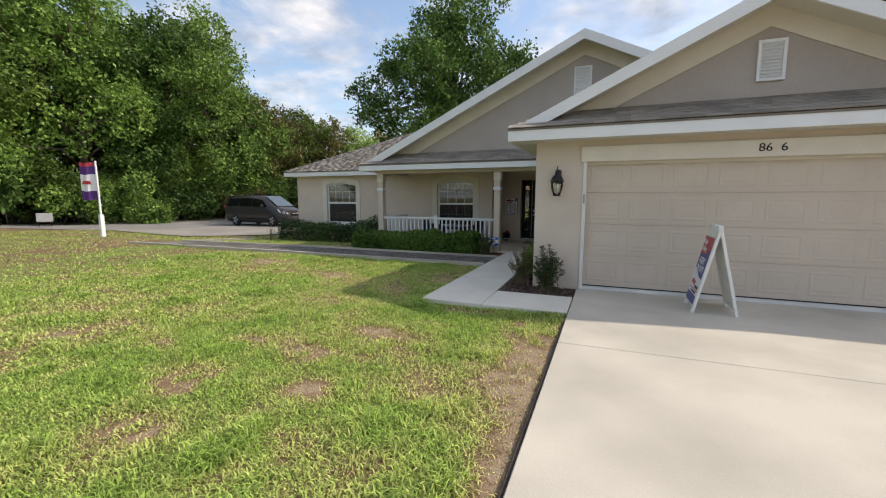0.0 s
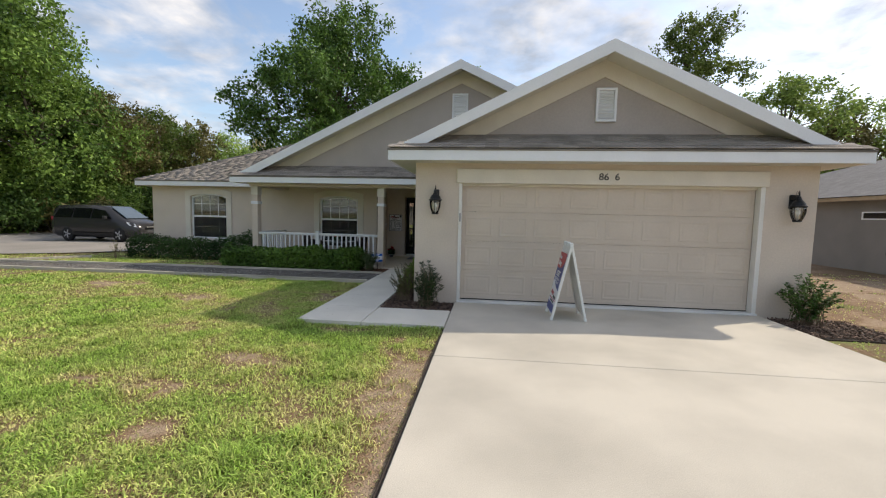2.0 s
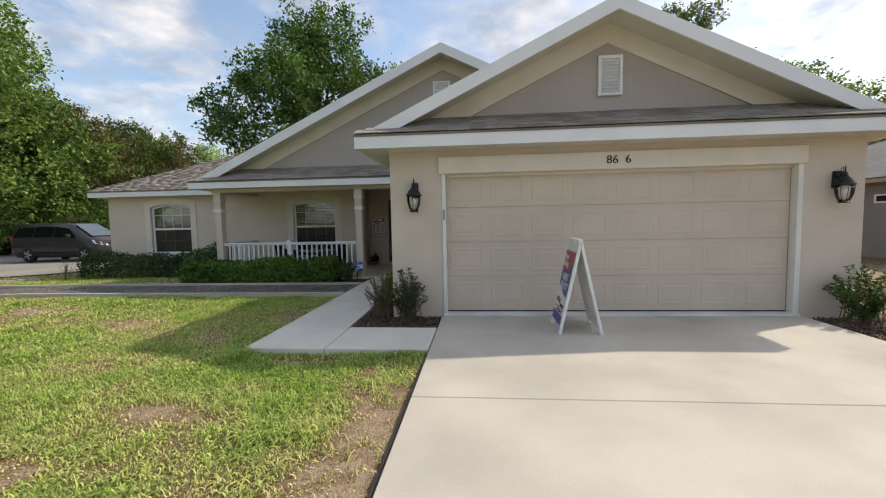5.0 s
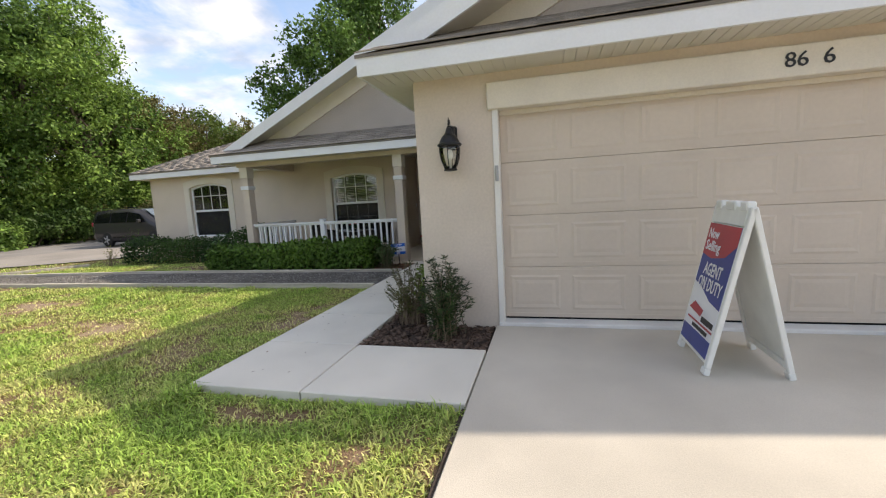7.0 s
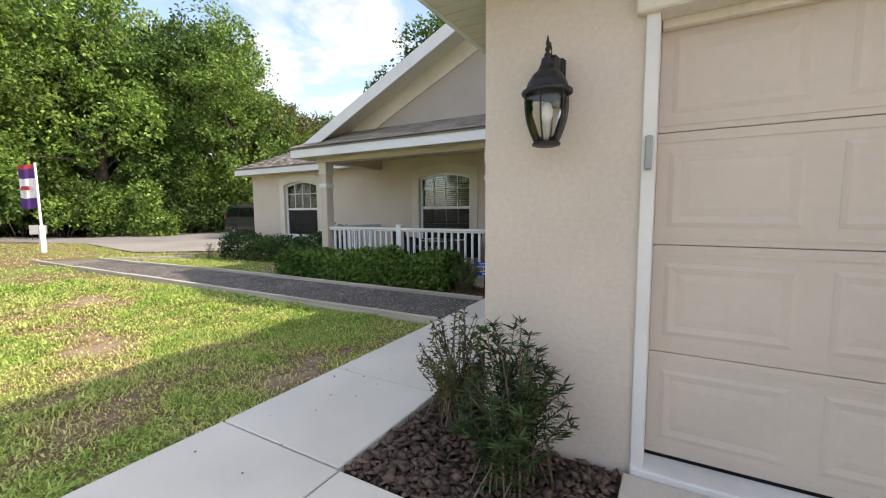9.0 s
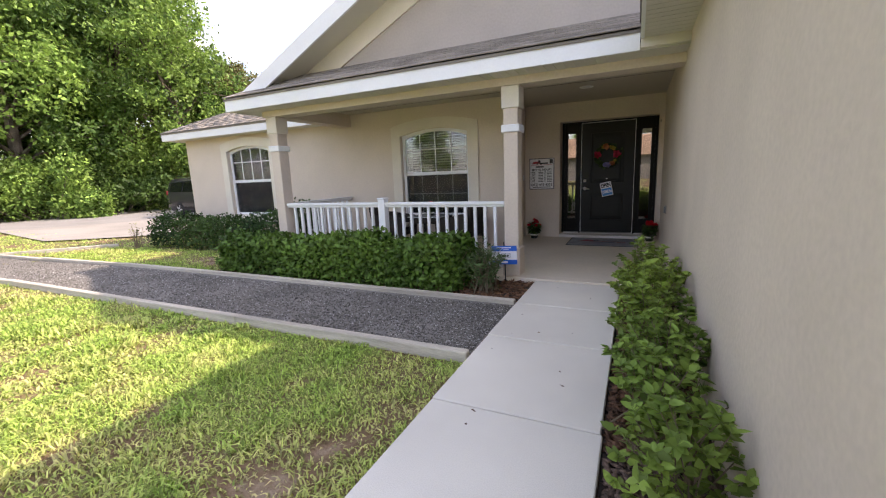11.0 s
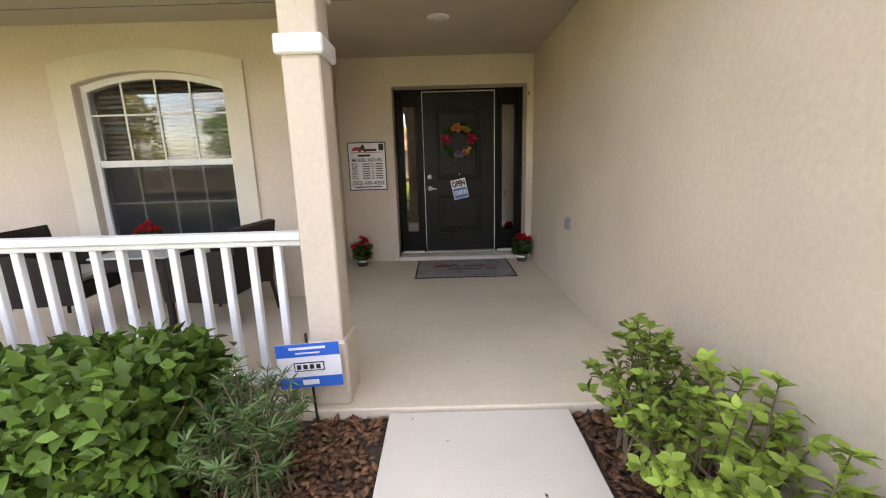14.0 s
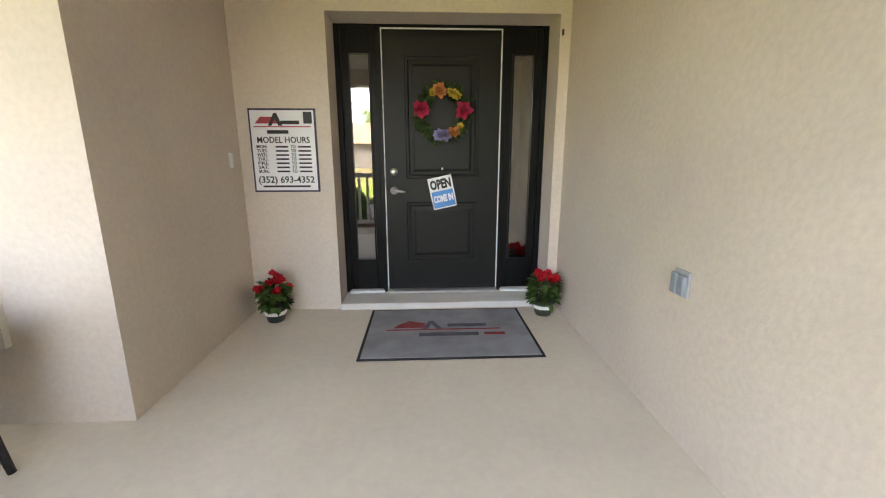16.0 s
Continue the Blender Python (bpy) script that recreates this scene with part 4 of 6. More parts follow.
# ---- mulch, gravel and timber edging ----
def nuggets(rng, xs, ys, z, size, flat):
    """Irregular six-cornered lumps: vertices and faces."""
    n = len(xs)
    base = np.array([[1, 0, 0], [-1, 0, 0], [0, 1, 0], [0, -1, 0], [0, 0, 1], [0, 0, -1]], float)
    ax = np.stack([size * rng.uniform(0.7, 1.6, n), size * rng.uniform(0.5, 0.9, n), size * flat * rng.uniform(0.6, 1.3, n)], 1)
    v = base[None] * ax[:, None] * rng.uniform(0.7, 1.3, (n, 6, 1)) + rng.normal(0, 0.12, (n, 6, 3)) * ax[:, None]
    a, t = rng.rand(n) * 2 * math.pi, rng.normal(0, 0.3, n)
    ca, sa, ct, st = np.cos(a), np.sin(a), np.cos(t), np.sin(t)
    X, Y, Z = v[..., 0], v[..., 1], v[..., 2]
    X, Z = X * ct[:, None] - Z * st[:, None], X * st[:, None] + Z * ct[:, None]
    X, Y = X * ca[:, None] - Y * sa[:, None], X * sa[:, None] + Y * ca[:, None]
    v = np.stack([X + xs[:, None], Y + ys[:, None], Z + z[:, None]], -1).reshape(-1, 3)
    tri = np.array([[0, 2, 4], [2, 1, 4], [1, 3, 4], [3, 0, 4], [2, 0, 5], [1, 2, 5], [3, 1, 5], [0, 3, 5]])
    return v, ((np.arange(n) * 6)[:, None, None] + tri[None]).reshape(-1, 3)


def mulch_bed(name, rects, n, material, label, seed, single=0):
    rng = np.random.RandomState(seed)
    bm = bmesh.new()
    for r in rects:
        box(bm, r[0], r[1], -0.16, r[2], r[3], -0.075)
    bed = struct(part(name, bm, SOIL), label, "mulch bed")
    areas = np.array([(r[2] - r[0]) * (r[3] - r[1]) for r in rects])
    pick = rng.choice(len(rects), n, p=areas / areas.sum())
    R = np.array(rects)[pick]
    xs = R[:, 0] + 0.02 + rng.rand(n) * (R[:, 2] - R[:, 0] - 0.04)
    ys = R[:, 1] + 0.02 + rng.rand(n) * (R[:, 3] - R[:, 1] - 0.04)
    v, f = nuggets(rng, xs, ys, -0.075 + 0.025 * rng.rand(n), 0.026, 0.3)
    ob = raw("bark_chips", v, f, material, bed)
    ob["kind"] = "stuff"
    kinds = []
    for k in range(8):
        vv, ff = nuggets(rng, np.zeros(1), np.zeros(1), np.zeros(1), 0.033, 0.3)
        o = raw("bark_chip", vv, ff, material, bed)
        kinds.append(o.data)
        o.location = (rects[0][0] + 0.1 + 0.1 * k, rects[0][1] + 0.08, -0.048)
    for k in range(single):
        o = new("bark_chip", kinds[k % 8])
        o.parent = bed
        r = rects[0]
        o.location = (rng.uniform(r[0] + 0.03, r[2] - 0.03), rng.uniform(r[1] + 0.03, r[3] - 0.03), -0.05 + 0.012 * rng.rand())
        o.rotation_euler = (rng.normal(0, 0.2), rng.normal(0, 0.2), rng.rand() * 6.28)
    return bed


mulch_bed("mulch_bed", [(-1.265, -0.687, -0.055, -0.003), (-1.27, -0.003, -0.795, 1.2)], 2600, BARK, "dark brown bark mulch bed at the garage corner", 51, 230)
mulch_bed("mulch_bed", [(-1.283, 1.2, -0.795, 4.07)], 3800, BARK_RED, "reddish-brown bark mulch bed along the stucco wall", 52, 120)
mulch_bed("mulch_bed", [(-7.0, 3.24, -2.225, 4.07)], 6500, BARK_RED, "reddish-brown bark mulch bed under the hedge", 53, 60)
mulch_bed("mulch_bed", [(5.0, -1.15, 6.3, -0.003)], 1300, BARK, "dark brown bark mulch bed beside the driveway", 54, 40)

PATHZ = -0.06
rng = np.random.RandomState(61)
bm = bmesh.new()
vs = [bm.verts.new((x, y, PATHZ - 0.05 * max(0.0, (-x - 9) / 7))) for x, y in ((-15.3, 1.93), (-2.235, 1.93), (-2.235, 3.15), (-9.0, 3.15), (-13.9, 2.95))]
bm.faces.new(vs)
gravel_path = struct(part("gravel_path", bm, GRAVEL), "dark grey gravel path with pale flecks between timber edges", "path")
n = 15000
xs = -2.25 - 11 * rng.rand(n) ** 1.7
v, f = nuggets(rng, xs, rng.uniform(1.98, 3.1, n), PATHZ - 0.05 * np.maximum(0, (-xs - 9) / 7) + 0.002 * rng.rand(n), 0.0085, 0.55)
raw("gravel", v, f, STONE, gravel_path)["kind"] = "stuff"
n = 2600
xs = -2.25 - 8 * rng.rand(n) ** 1.5
v, f = nuggets(rng, xs, rng.uniform(1.98, 3.1, n), PATHZ + 0.006 * rng.rand(n), 0.008, 0.5)
raw("pale_gravel", v, f, STONE_PALE, gravel_path)["kind"] = "stuff"


def timber(x0, y0, x1, y1, z, label=""):
    d = Vector((x1 - x0, y1 - y0, 0))
    t = part("edging_timber", boxes((0, -0.036, -0.09, d.length - 0.006, 0.036, 0.0), bevel=0.007), TIMBER)
    t.matrix_basis = pose(x0, y0, z, 0, 0, math.degrees(math.atan2(d.y, d.x)))
    tagged(t, "weathered pale timber edging beam beside the gravel", "timber", "path edging timbers", "structure")
    return t


for a, b in (((-2.235, 1.90), (-4.65, 1.89)), ((-4.65, 1.89), (-7.05, 1.885)), ((-7.05, 1.885), (-9.5, 1.88)), ((-9.5, 1.88), (-12.0, 1.89)), ((-12.0, 1.89), (-15.2, 1.95)), ((-2.24, 3.19), (-4.65, 3.19)), ((-4.65, 3.19), (-7.05, 3.195)), ((-7.05, 3.195), (-9.1, 3.17)), ((-9.1, 3.17), (-11.6, 3.05)), ((-11.6, 3.05), (-13.9, 2.98)), ((-13.9, 2.98), (-12.3, 4.7))):
    timber(*a, *b, -0.015 - 0.045 * max(0.0, (-a[0] - 8) / 7))

# ---- grass ----
def grass(name, n, area, hgt, wid, seed, power=1.0):
    """Single bent blades; none on the paving or beds, fewer on bare spots."""
    rng = np.random.RandomState(seed)
    x = area[2] - (area[2] - area[0]) * rng.rand(n) ** power
    y = rng.uniform(area[1], area[3], n)
    dry = dryness(x, y)
    keep = rng.rand(n) > np.clip((dry - 0.35) * 1.3, 0, 0.93)
    keep &= ~((x > -2.23) & (x < -0.04) & (y > -1.65) & (y < 4.2))
    keep &= ~((x > -0.06) & (x < 5.0)) & ~((x > -15.3) & (x < -2.2) & (y > 1.84) & (y < 3.24)) & ~((x > -7.0) & (x < 5.9) & (y > 3.1)) & ~((x > 4.9) & (x < 6.3) & (y > -1.16) & (y < 0.4))
    x, y, dry = x[keep], y[keep], dry[keep]
    n = len(x)
    z = ground_z(x, y) - 0.006
    tuft = 0.6 * value_noise(x * 4.5, y * 4.5, seed + 1) + 0.9 * smooth01((value_noise(x * 2.7 + 3, y * 2.7, seed + 2) - 0.66) / 0.16)
    h = hgt * rng.uniform(0.45, 1.2, n) * (0.55 + 0.9 * tuft) * (1.05 - 0.55 * dry)
    a = rng.rand(n) * 2 * math.pi
    lean = rng.uniform(0.3, 1.7, n)
    w = wid * rng.uniform(0.6, 1.3, n)
    dx, dy = np.cos(a), np.sin(a)
    p = np.stack([x, y, z], 1)
    out = np.stack([dx, dy, np.zeros(n)], 1)
    s = np.stack([-dy, dx, np.zeros(n)], 1)
    up = np.array([0, 0, 1.0])
    m = p + out * (h * lean * 0.35)[:, None] + up * (h * 0.6)[:, None]
    t = p + out * (h * lean)[:, None] + up * (h * np.clip(1.1 - 0.45 * lean, 0.3, 1))[:, None]
    sw = s * w[:, None]
    v = np.stack([p + sw, p - sw, m + sw * 0.8, m - sw * 0.8, t], 1).reshape(-1, 3)
    b = (np.arange(n) * 5)[:, None]
    f = np.concatenate([b + np.array([[0, 1, 3]]), b + np.array([[0, 3, 2]]), b + np.array([[2, 3, 4]])], 0)
    ob = raw(name, v, f, BLADE)
    ob.data.attributes.new("dry", "FLOAT", "POINT").data.foreach_set("value", np.repeat(np.clip(dry + rng.normal(0, 0.14, n), 0, 1), 5).astype(np.float32))
    return tagged(ob, "bent green and straw-coloured grass blades", "grass", kind="stuff")


grass("grass", 200000, (-4.6, -6.6, -0.06, 1.86), 0.07, 0.0052, 71)
grass("grass", 110000, (-10, -7.5, -4.4, 1.86), 0.07, 0.008, 72, 1.2)
grass("grass", 60000, (-26, -13, -9.6, 6.5), 0.065, 0.011, 73, 1.3)
grass("grass", 30000, (-9.8, -14, -0.06, -6.4), 0.065, 0.007, 76)
grass("grass", 9000, (-12.5, 3.2, -6.9, 4.7), 0.07, 0.006, 74)
grass("grass", 26000, (5.0, -12, 12.5, 7), 0.06, 0.009, 75)

g = np.random.RandomState(77)
n = 130
lx = np.concatenate([g.uniform(-2.15, -1.35, 30), g.uniform(-4.5, -0.2, 100)])
ly = np.concatenate([g.uniform(-1.5, 4.0, 30), g.uniform(-6.0, -1.7, 100)])
lz = np.concatenate([np.full(30, -0.033), ground_z(lx[30:], ly[30:]) + 0.05])
la = g.rand(n) * 6.28
litter = leaf_mesh("fallen_leaves", np.stack([lx, ly, lz], 1), np.stack([np.cos(la), np.sin(la), g.normal(0, 0.06, n)], 1), np.tile([0, 0, 1.0], (n, 1)) + g.normal(0, 0.15, (n, 3)), g.uniform(0.012, 0.045, n), g.uniform(0.006, 0.02, n), mat("dead_leaf", (0.22, 0.13, 0.07), 0.9, 0.2, 8, 0, rand=0.4))
tagged(litter, "small dry brown leaves scattered on walk and lawn", "leaf litter", kind="stuff")


# ---- trees ----
GREENS = {
    "oak": leaf_mat("oak_leaf", (0.185, 0.285, 0.06), (0.065, 0.125, 0.028), 0.5, 0.3, 0.45),
    "light": leaf_mat("light_leaf", (0.27, 0.36, 0.09), (0.13, 0.21, 0.055), 0.5, 0.5, 0.45),
    "dull": leaf_mat("olive_leaf", (0.31, 0.285, 0.11), (0.155, 0.15, 0.055), 0.55, 0.3, 0.45),
    "dark": leaf_mat("dark_leaf", (0.11, 0.195, 0.043), (0.038, 0.08, 0.02), 0.45, 0.25, 0.45),
}


def tree(name, m, h, crown_r, base, n, L, kind, label, seed, clumps=26, dense=0.55, group="trees at the edge of the woods"):
    """A tree: bent tapering trunk, limbs to each clump and leaves scattered round twigs."""
    rng = np.random.RandomState(seed)
    root = thing(name, m, label, "tree", group)
    bm = bmesh.new()
    bend = rng.normal(0, 0.35, 2)
    spine = [(bend[0] * t * t * 1.5, bend[1] * t * t * 1.5, h * 0.8 * t) for t in (0, 0.12, 0.3, 0.5, 0.75, 1.0)]
    r0 = 0.022 * h
    tube(bm, spine, [r0 * 1.3, r0, r0 * 0.85, r0 * 0.65, r0 * 0.35, r0 * 0.1], 9)
    cen, rad = [], []
    for k in range(clumps):
        a = 2.4 * k + rng.normal(0, 0.4)
        t = (k + 0.5) / clumps
        z = h * (base + (0.93 - base) * t) + rng.normal(0, 0.03 * h)
        wide = crown_r * (math.sin(math.pi * min(1, 0.22 + 0.78 * t)) ** 0.7)
        r = wide * math.sqrt(rng.uniform(0.08, 0.85))
        c = np.array([r * math.cos(a), r * math.sin(a), z])
        cen.append(c)
        rad.append(crown_r * rng.uniform(0.22, 0.42))
        s = np.array(spine[2]) * 0.4 + np.array(spine[3]) * 0.6
        s[2] = min(z * 0.75, h * 0.6)
        s[:2] *= s[2] / (h * 0.4)
        mid = (s + c) / 2 + np.array([0, 0, 0.05 * h]) + rng.normal(0, 0.03 * h, 3)
        tube(bm, [tuple(s), tuple(mid), tuple(c)], (r0 * 0.35, r0 * 0.2, r0 * 0.06), 5)
    part("trunk", bm, TRUNK, root, "grey-brown trunk and limbs")
    cen, rad = np.array(cen), np.array(rad)
    share = rad ** 2
    which = rng.choice(clumps, n, p=share / share.sum())
    twigs = 24
    tw = cen[:, None, :] + unit(rng, clumps * twigs).reshape(clumps, twigs, 3) * rad[:, None, None] * rng.uniform(dense, 1.08, (clumps, twigs, 1)) * np.array([1, 1, 0.75])
    t = rng.randint(0, twigs, n)
    p = tw[which, t] + rng.normal(0, 1, (n, 3)) * (rad[which] * 0.13)[:, None]
    d = unit(rng, n) + np.array([0, 0, -0.15])
    nn = unit(rng, n) + np.array([0, 0, 0.6])
    blade_leaves("crown", p, d, nn, L * rng.uniform(0.6, 1.4, n), L * rng.uniform(0.45, 0.75, n), GREENS[kind], root)
    return root


EYE0 = (0.5, -7.0)


def spot(az, dist):
    """A place by its bearing from the start of the walk, degrees from straight ahead, right positive."""
    return EYE0[0] + dist * math.sin(radians(az)), EYE0[1] + dist * math.cos(radians(az))


def grade(x, y):
    return float(-0.10 - 0.25 * smooth01((-x - 9) / 9) * smooth01((y - 1) / 8))


def at(az, dist, turn=0):
    x, y = spot(az, dist)
    return pose(x, y, grade(x, y) - 0.05, 0, 0, turn)


# the large tree behind the bedroom wing and its neighbours
tree("tree", at(-21.5, 34, 20), 16.6, 6.6, 0.34, 42000, 0.27, "dark", "tall leafy dark green oak rising behind the house", 101, 34, 0.5, "trees behind the house")
tree("tree", at(24.0, 42, 60), 20.0, 4.6, 0.45, 14000, 0.25, "light", "slender light green tree behind the house", 102, 18, 0.5, "trees behind the house")
tree("tree", at(32.5, 40, 140), 13.0, 4.8, 0.3, 13000, 0.25, "light", "airy light green tree behind the house", 103, 18, 0.5, "trees behind the house")
tree("tree", at(-2.6, 52, 10), 20.6, 2.8, 0.6, 4500, 0.28, "light", "slender light green tree behind the house", 104, 12, 0.5, "trees behind the house")
tree("tree", at(4.2, 52, 80), 18.8, 3.0, 0.6, 4500, 0.28, "light", "slender light green tree behind the house", 105, 12, 0.5, "trees behind the house")
tree("tree", at(-11.0, 50, 80), 15.5, 5.0, 0.3, 7000, 0.28, "dull", "olive-brown tree behind the house", 106, 16, 0.5, "trees behind the house")

# models for the woods, each copied along the tree line
rng = random.Random(7)
models = [
    tree("tree", at(-63, 41, 0), 18.0, 6.6, 0.22, 23000, 0.29, "oak", "broad green oak at the edge of the woods", 111, 34),
    tree("tree", at(-71, 43, 0), 18.5, 6.2, 0.2, 21000, 0.29, "light", "tall light green tree at the edge of the woods", 112, 32),
    tree("tree", at(-55.5, 43, 0), 17.0, 6.8, 0.18, 24000, 0.29, "dark", "broad dark green oak at the edge of the woods", 113, 34),
    tree("tree", at(-45.5, 47, 0), 12.0, 4.6, 0.2, 11000, 0.28, "dull", "brownish-olive tree at the edge of the woods", 114, 20),
    tree("tree", at(-41, 50, 0), 11.5, 4.6, 0.2, 11000, 0.28, "light", "light green tree at the edge of the woods", 115, 20),
]
for az, dist, k, s in ((-51, 43, 0, 0.95), (-59, 48, 1, 1.0), (-67, 46, 2, 1.05), (-75, 42, 0, 1.0), (-79, 46, 2, 1.0), (-84, 42, 1, 1.0), (-90, 44, 0, 1.05), (-97, 46, 2, 1.0), (-105, 46, 1, 1.0), (-64, 54, 2, 1.1), (-72, 54, 0, 1.1), (-54, 54, 1, 1.0), (-48.5, 50, 4, 1.15), (-43.5, 52, 3, 1.0), (-37.5, 53, 3, 0.95), (-34, 56, 4, 0.95), (-30, 58, 3, 0.95), (-26, 60, 4, 1.0), (-15, 62, 4, 1.1), (-40, 60, 2, 0.7), (-47, 58, 2, 0.85), (37, 44, 3, 0.9), (41.5, 46, 4, 0.95), (46, 44, 3, 0.95), (51, 46, 4, 1.0), (56, 50, 4, 1.0), (28, 62, 4, 1.0), (15, 62, 4, 1.0), (150, 56, 3, 0.8), (166, 60, 4, 0.75), (178, 54, 3, 0.7), (191, 60, 4, 0.85), (202, 56, 3, 0.8), (216, 58, 4, 0.9), (229, 52, 3, 0.9), (243, 48, 4, 1.0)):
    m = at(az, dist + rng.uniform(-1, 1), rng.uniform(0, 360))
    c = copy_thing(models[k], m)
    c.scale = (s, s, s)


def thicket(m, h, r, n, L, kind, seed, label):
    g = np.random.RandomState(seed)
    root = thing("bush", m, label, "bush", "undergrowth along the woods")
    k = 16
    cen = np.stack([g.normal(0, r * 0.5, k), g.normal(0, r * 0.35, k), g.uniform(0.15, 0.8, k) * h], 1)
    w = g.randint(0, k, n)
    p = cen[w] + unit(g, n) * (h * 0.28 * g.uniform(0.5, 1.05, n))[:, None]
    p[:, 2] = np.abs(p[:, 2])
    blade_leaves("foliage", p, unit(g, n), unit(g, n) + np.array([0, 0, 0.6]), L * g.uniform(0.6, 1.4, n), L * g.uniform(0.4, 0.7, n), GREENS[kind], root)
    bm = bmesh.new()
    for c in cen:
        tube(bm, [(c[0] * 0.3, c[1] * 0.3, 0), tuple(c)], (0.03, 0.01), 4)
    part("branchwork", bm, TRUNK, root, "thin stems")["kind"] = "stuff"
    return root


bushes = [thicket(at(-61, 36.5), 3.6, 3.0, 6500, 0.24, "oak", 121, "green leafy undergrowth at the foot of the trees"), thicket(at(-66, 37.5), 4.2, 3.0, 6500, 0.26, "oak", 122, "green undergrowth at the foot of the trees"), thicket(at(-56, 38), 3.2, 2.8, 6000, 0.26, "dark", 123, "dark undergrowth at the foot of the trees"), thicket(at(-50, 40), 2.6, 2.6, 5000, 0.24, "dull", 124, "brownish undergrowth at the foot of the trees")]
for k, az in enumerate((-36, -39.5, -43, -46.5, -53, -58.5, -63.5, -69, -72, -75.5, -79, -83, -87, -92, -98, -48, -54.5, -60, -68, -73, 38, 42, 47, 52)):
    far = 44 if az > 0 else 40 - 0.05 * abs(az + 60) + (6 if az > -48 else 0) + (3 if k > 14 else 0)
    c = copy_thing(bushes[(k * 3 + k // 4) % 4], at(az, far, rng.uniform(0, 360)))
    s = rng.uniform(0.8, 1.35) * (1.25 if k > 14 else 1.0)
    c.scale = (s, s, s)


# ---- wall lanterns ----
def lantern(x, z):
    l = thing("wall_lantern", pose(x, 0, z), "black metal wall lantern with clear bowed glass", "lamp", "garage lanterns")
    part("back_plate", boxes((-0.05, -0.020, 0.20, 0.05, 0.0, 0.43), (-0.036, -0.105, 0.335, 0.036, -0.019, 0.425), bevel=0.014), BLACK_METAL, l)
    yc = -0.15
    M = Matrix.Translation((0, yc, 0))
    part("roof", lathe(bmesh.new(), ((0.108, 0.228), (0.116, 0.233), (0.116, 0.246), (0.098, 0.256), (0.088, 0.285), (0.068, 0.318), (0.045, 0.338), (0.032, 0.365), (0.026, 0.392), (0.014, 0.40)), 18, M), BLACK_METAL, l)
    bm = lathe(bmesh.new(), ((0.013, 0.395), (0.016, 0.41), (0.008, 0.42), (0.013, 0.435), (0.006, 0.445), (0.009, 0.46), (0.002, 0.495)), 10, M)
    tube(bm, [(0, -0.105, 0.37), (0, yc + 0.01, 0.385)], 0.016, 8)
    tube(bm, [(0, -0.085, 0.42), (0, -0.088, 0.46), (0, -0.105, 0.475), (0, -0.122, 0.46), (0, -0.118, 0.44)], 0.005, 6)
    part("finial", bm, BLACK_METAL, l)
    prof = ((0.052, 0.015), (0.072, 0.06), (0.088, 0.11), (0.096, 0.16), (0.098, 0.20), (0.095, 0.23))
    bm = bmesh.new()
    for k in range(6):
        a = (k + 0.5) * math.pi / 3
        tube(bm, [(r * 1.03 * math.cos(a), yc + r * 1.03 * math.sin(a), h) for r, h in prof], 0.0042, 5)
    part("cage", bm, BLACK_METAL, l)
    g = part("glass", lathe(bmesh.new(), prof, 18, M), LAMPGLASS, l, "clear bowed glass", True)
    g.visible_shadow = False
    part("base", lathe(bmesh.new(), ((0.04, -0.006), (0.064, 0.0), (0.066, 0.010), (0.054, 0.017)), 16, M), BLACK_METAL, l)
    bm = lathe(bmesh.new(), ((0.012, 0.02), (0.012, 0.10), (0.014, 0.10), (0.028, 0.13), (0.03, 0.16), (0.018, 0.19), (0.004, 0.197)), 12, M)
    part("bulb", bm, mat("frosted_bulb", (0.8, 0.8, 0.76), 0.4, 0.02, 5, 0), l, "white unlit bulb", True)
    return l


lantern(-0.415, 1.525)
lantern(5.345, 1.525)

# ---- small fittings on the garage ----
key = thing("keypad", pose(0.01, -0.02, 1.40), "grey plastic garage keypad on the door trim", "keypad")
part("cover", boxes((-0.015, -0.03, 0, 0.015, 0.0, 0.15), bevel=0.006), GREYPLASTIC, key)
part("lip", boxes((-0.010, -0.035, 0.004, 0.010, -0.029, 0.018), bevel=0.002), GREYPLASTIC, key)
nums = thing("house_number", pose(2.50, -0.0555, 2.195), "black script house numerals on the cream header", "house number")
for ch, dx in (("8", -0.145), ("6", -0.062), ("6", 0.112)):
    writing(ch, 0.165, pose(dx, -0.003, 0, 90), BLACK_METAL, nums, "numeral", 0.006, 0.075, 0.0)

# ---- folding board sign ----
RED = mat("sign_red", (0.45, 0.045, 0.06), 0.4, 0.06, 4, 0)
BLUE = mat("sign_blue", (0.045, 0.065, 0.27), 0.4, 0.06, 4, 0)
SIGNWHITE = mat("sign_white", (0.82, 0.82, 0.84), 0.4, 0.03, 4, 0)
PLASTIC = mat("white_plastic", (0.80, 0.80, 0.76), 0.45, 0.05, 5, 0.1, 30)
INK = mat("black_ink", (0.02, 0.02, 0.022), 0.5, 0.1, 5, 0)
sb = thing("folding_sign", pose(1.745, -0.73, DZ, 0, 0, -1), "white plastic folding sign with red and blue poster", "sign")
H, HALF, SPREAD = 1.13, 0.31, 0.25
tilt = math.degrees(math.atan2(SPREAD, H))
LEG = math.hypot(H, SPREAD)
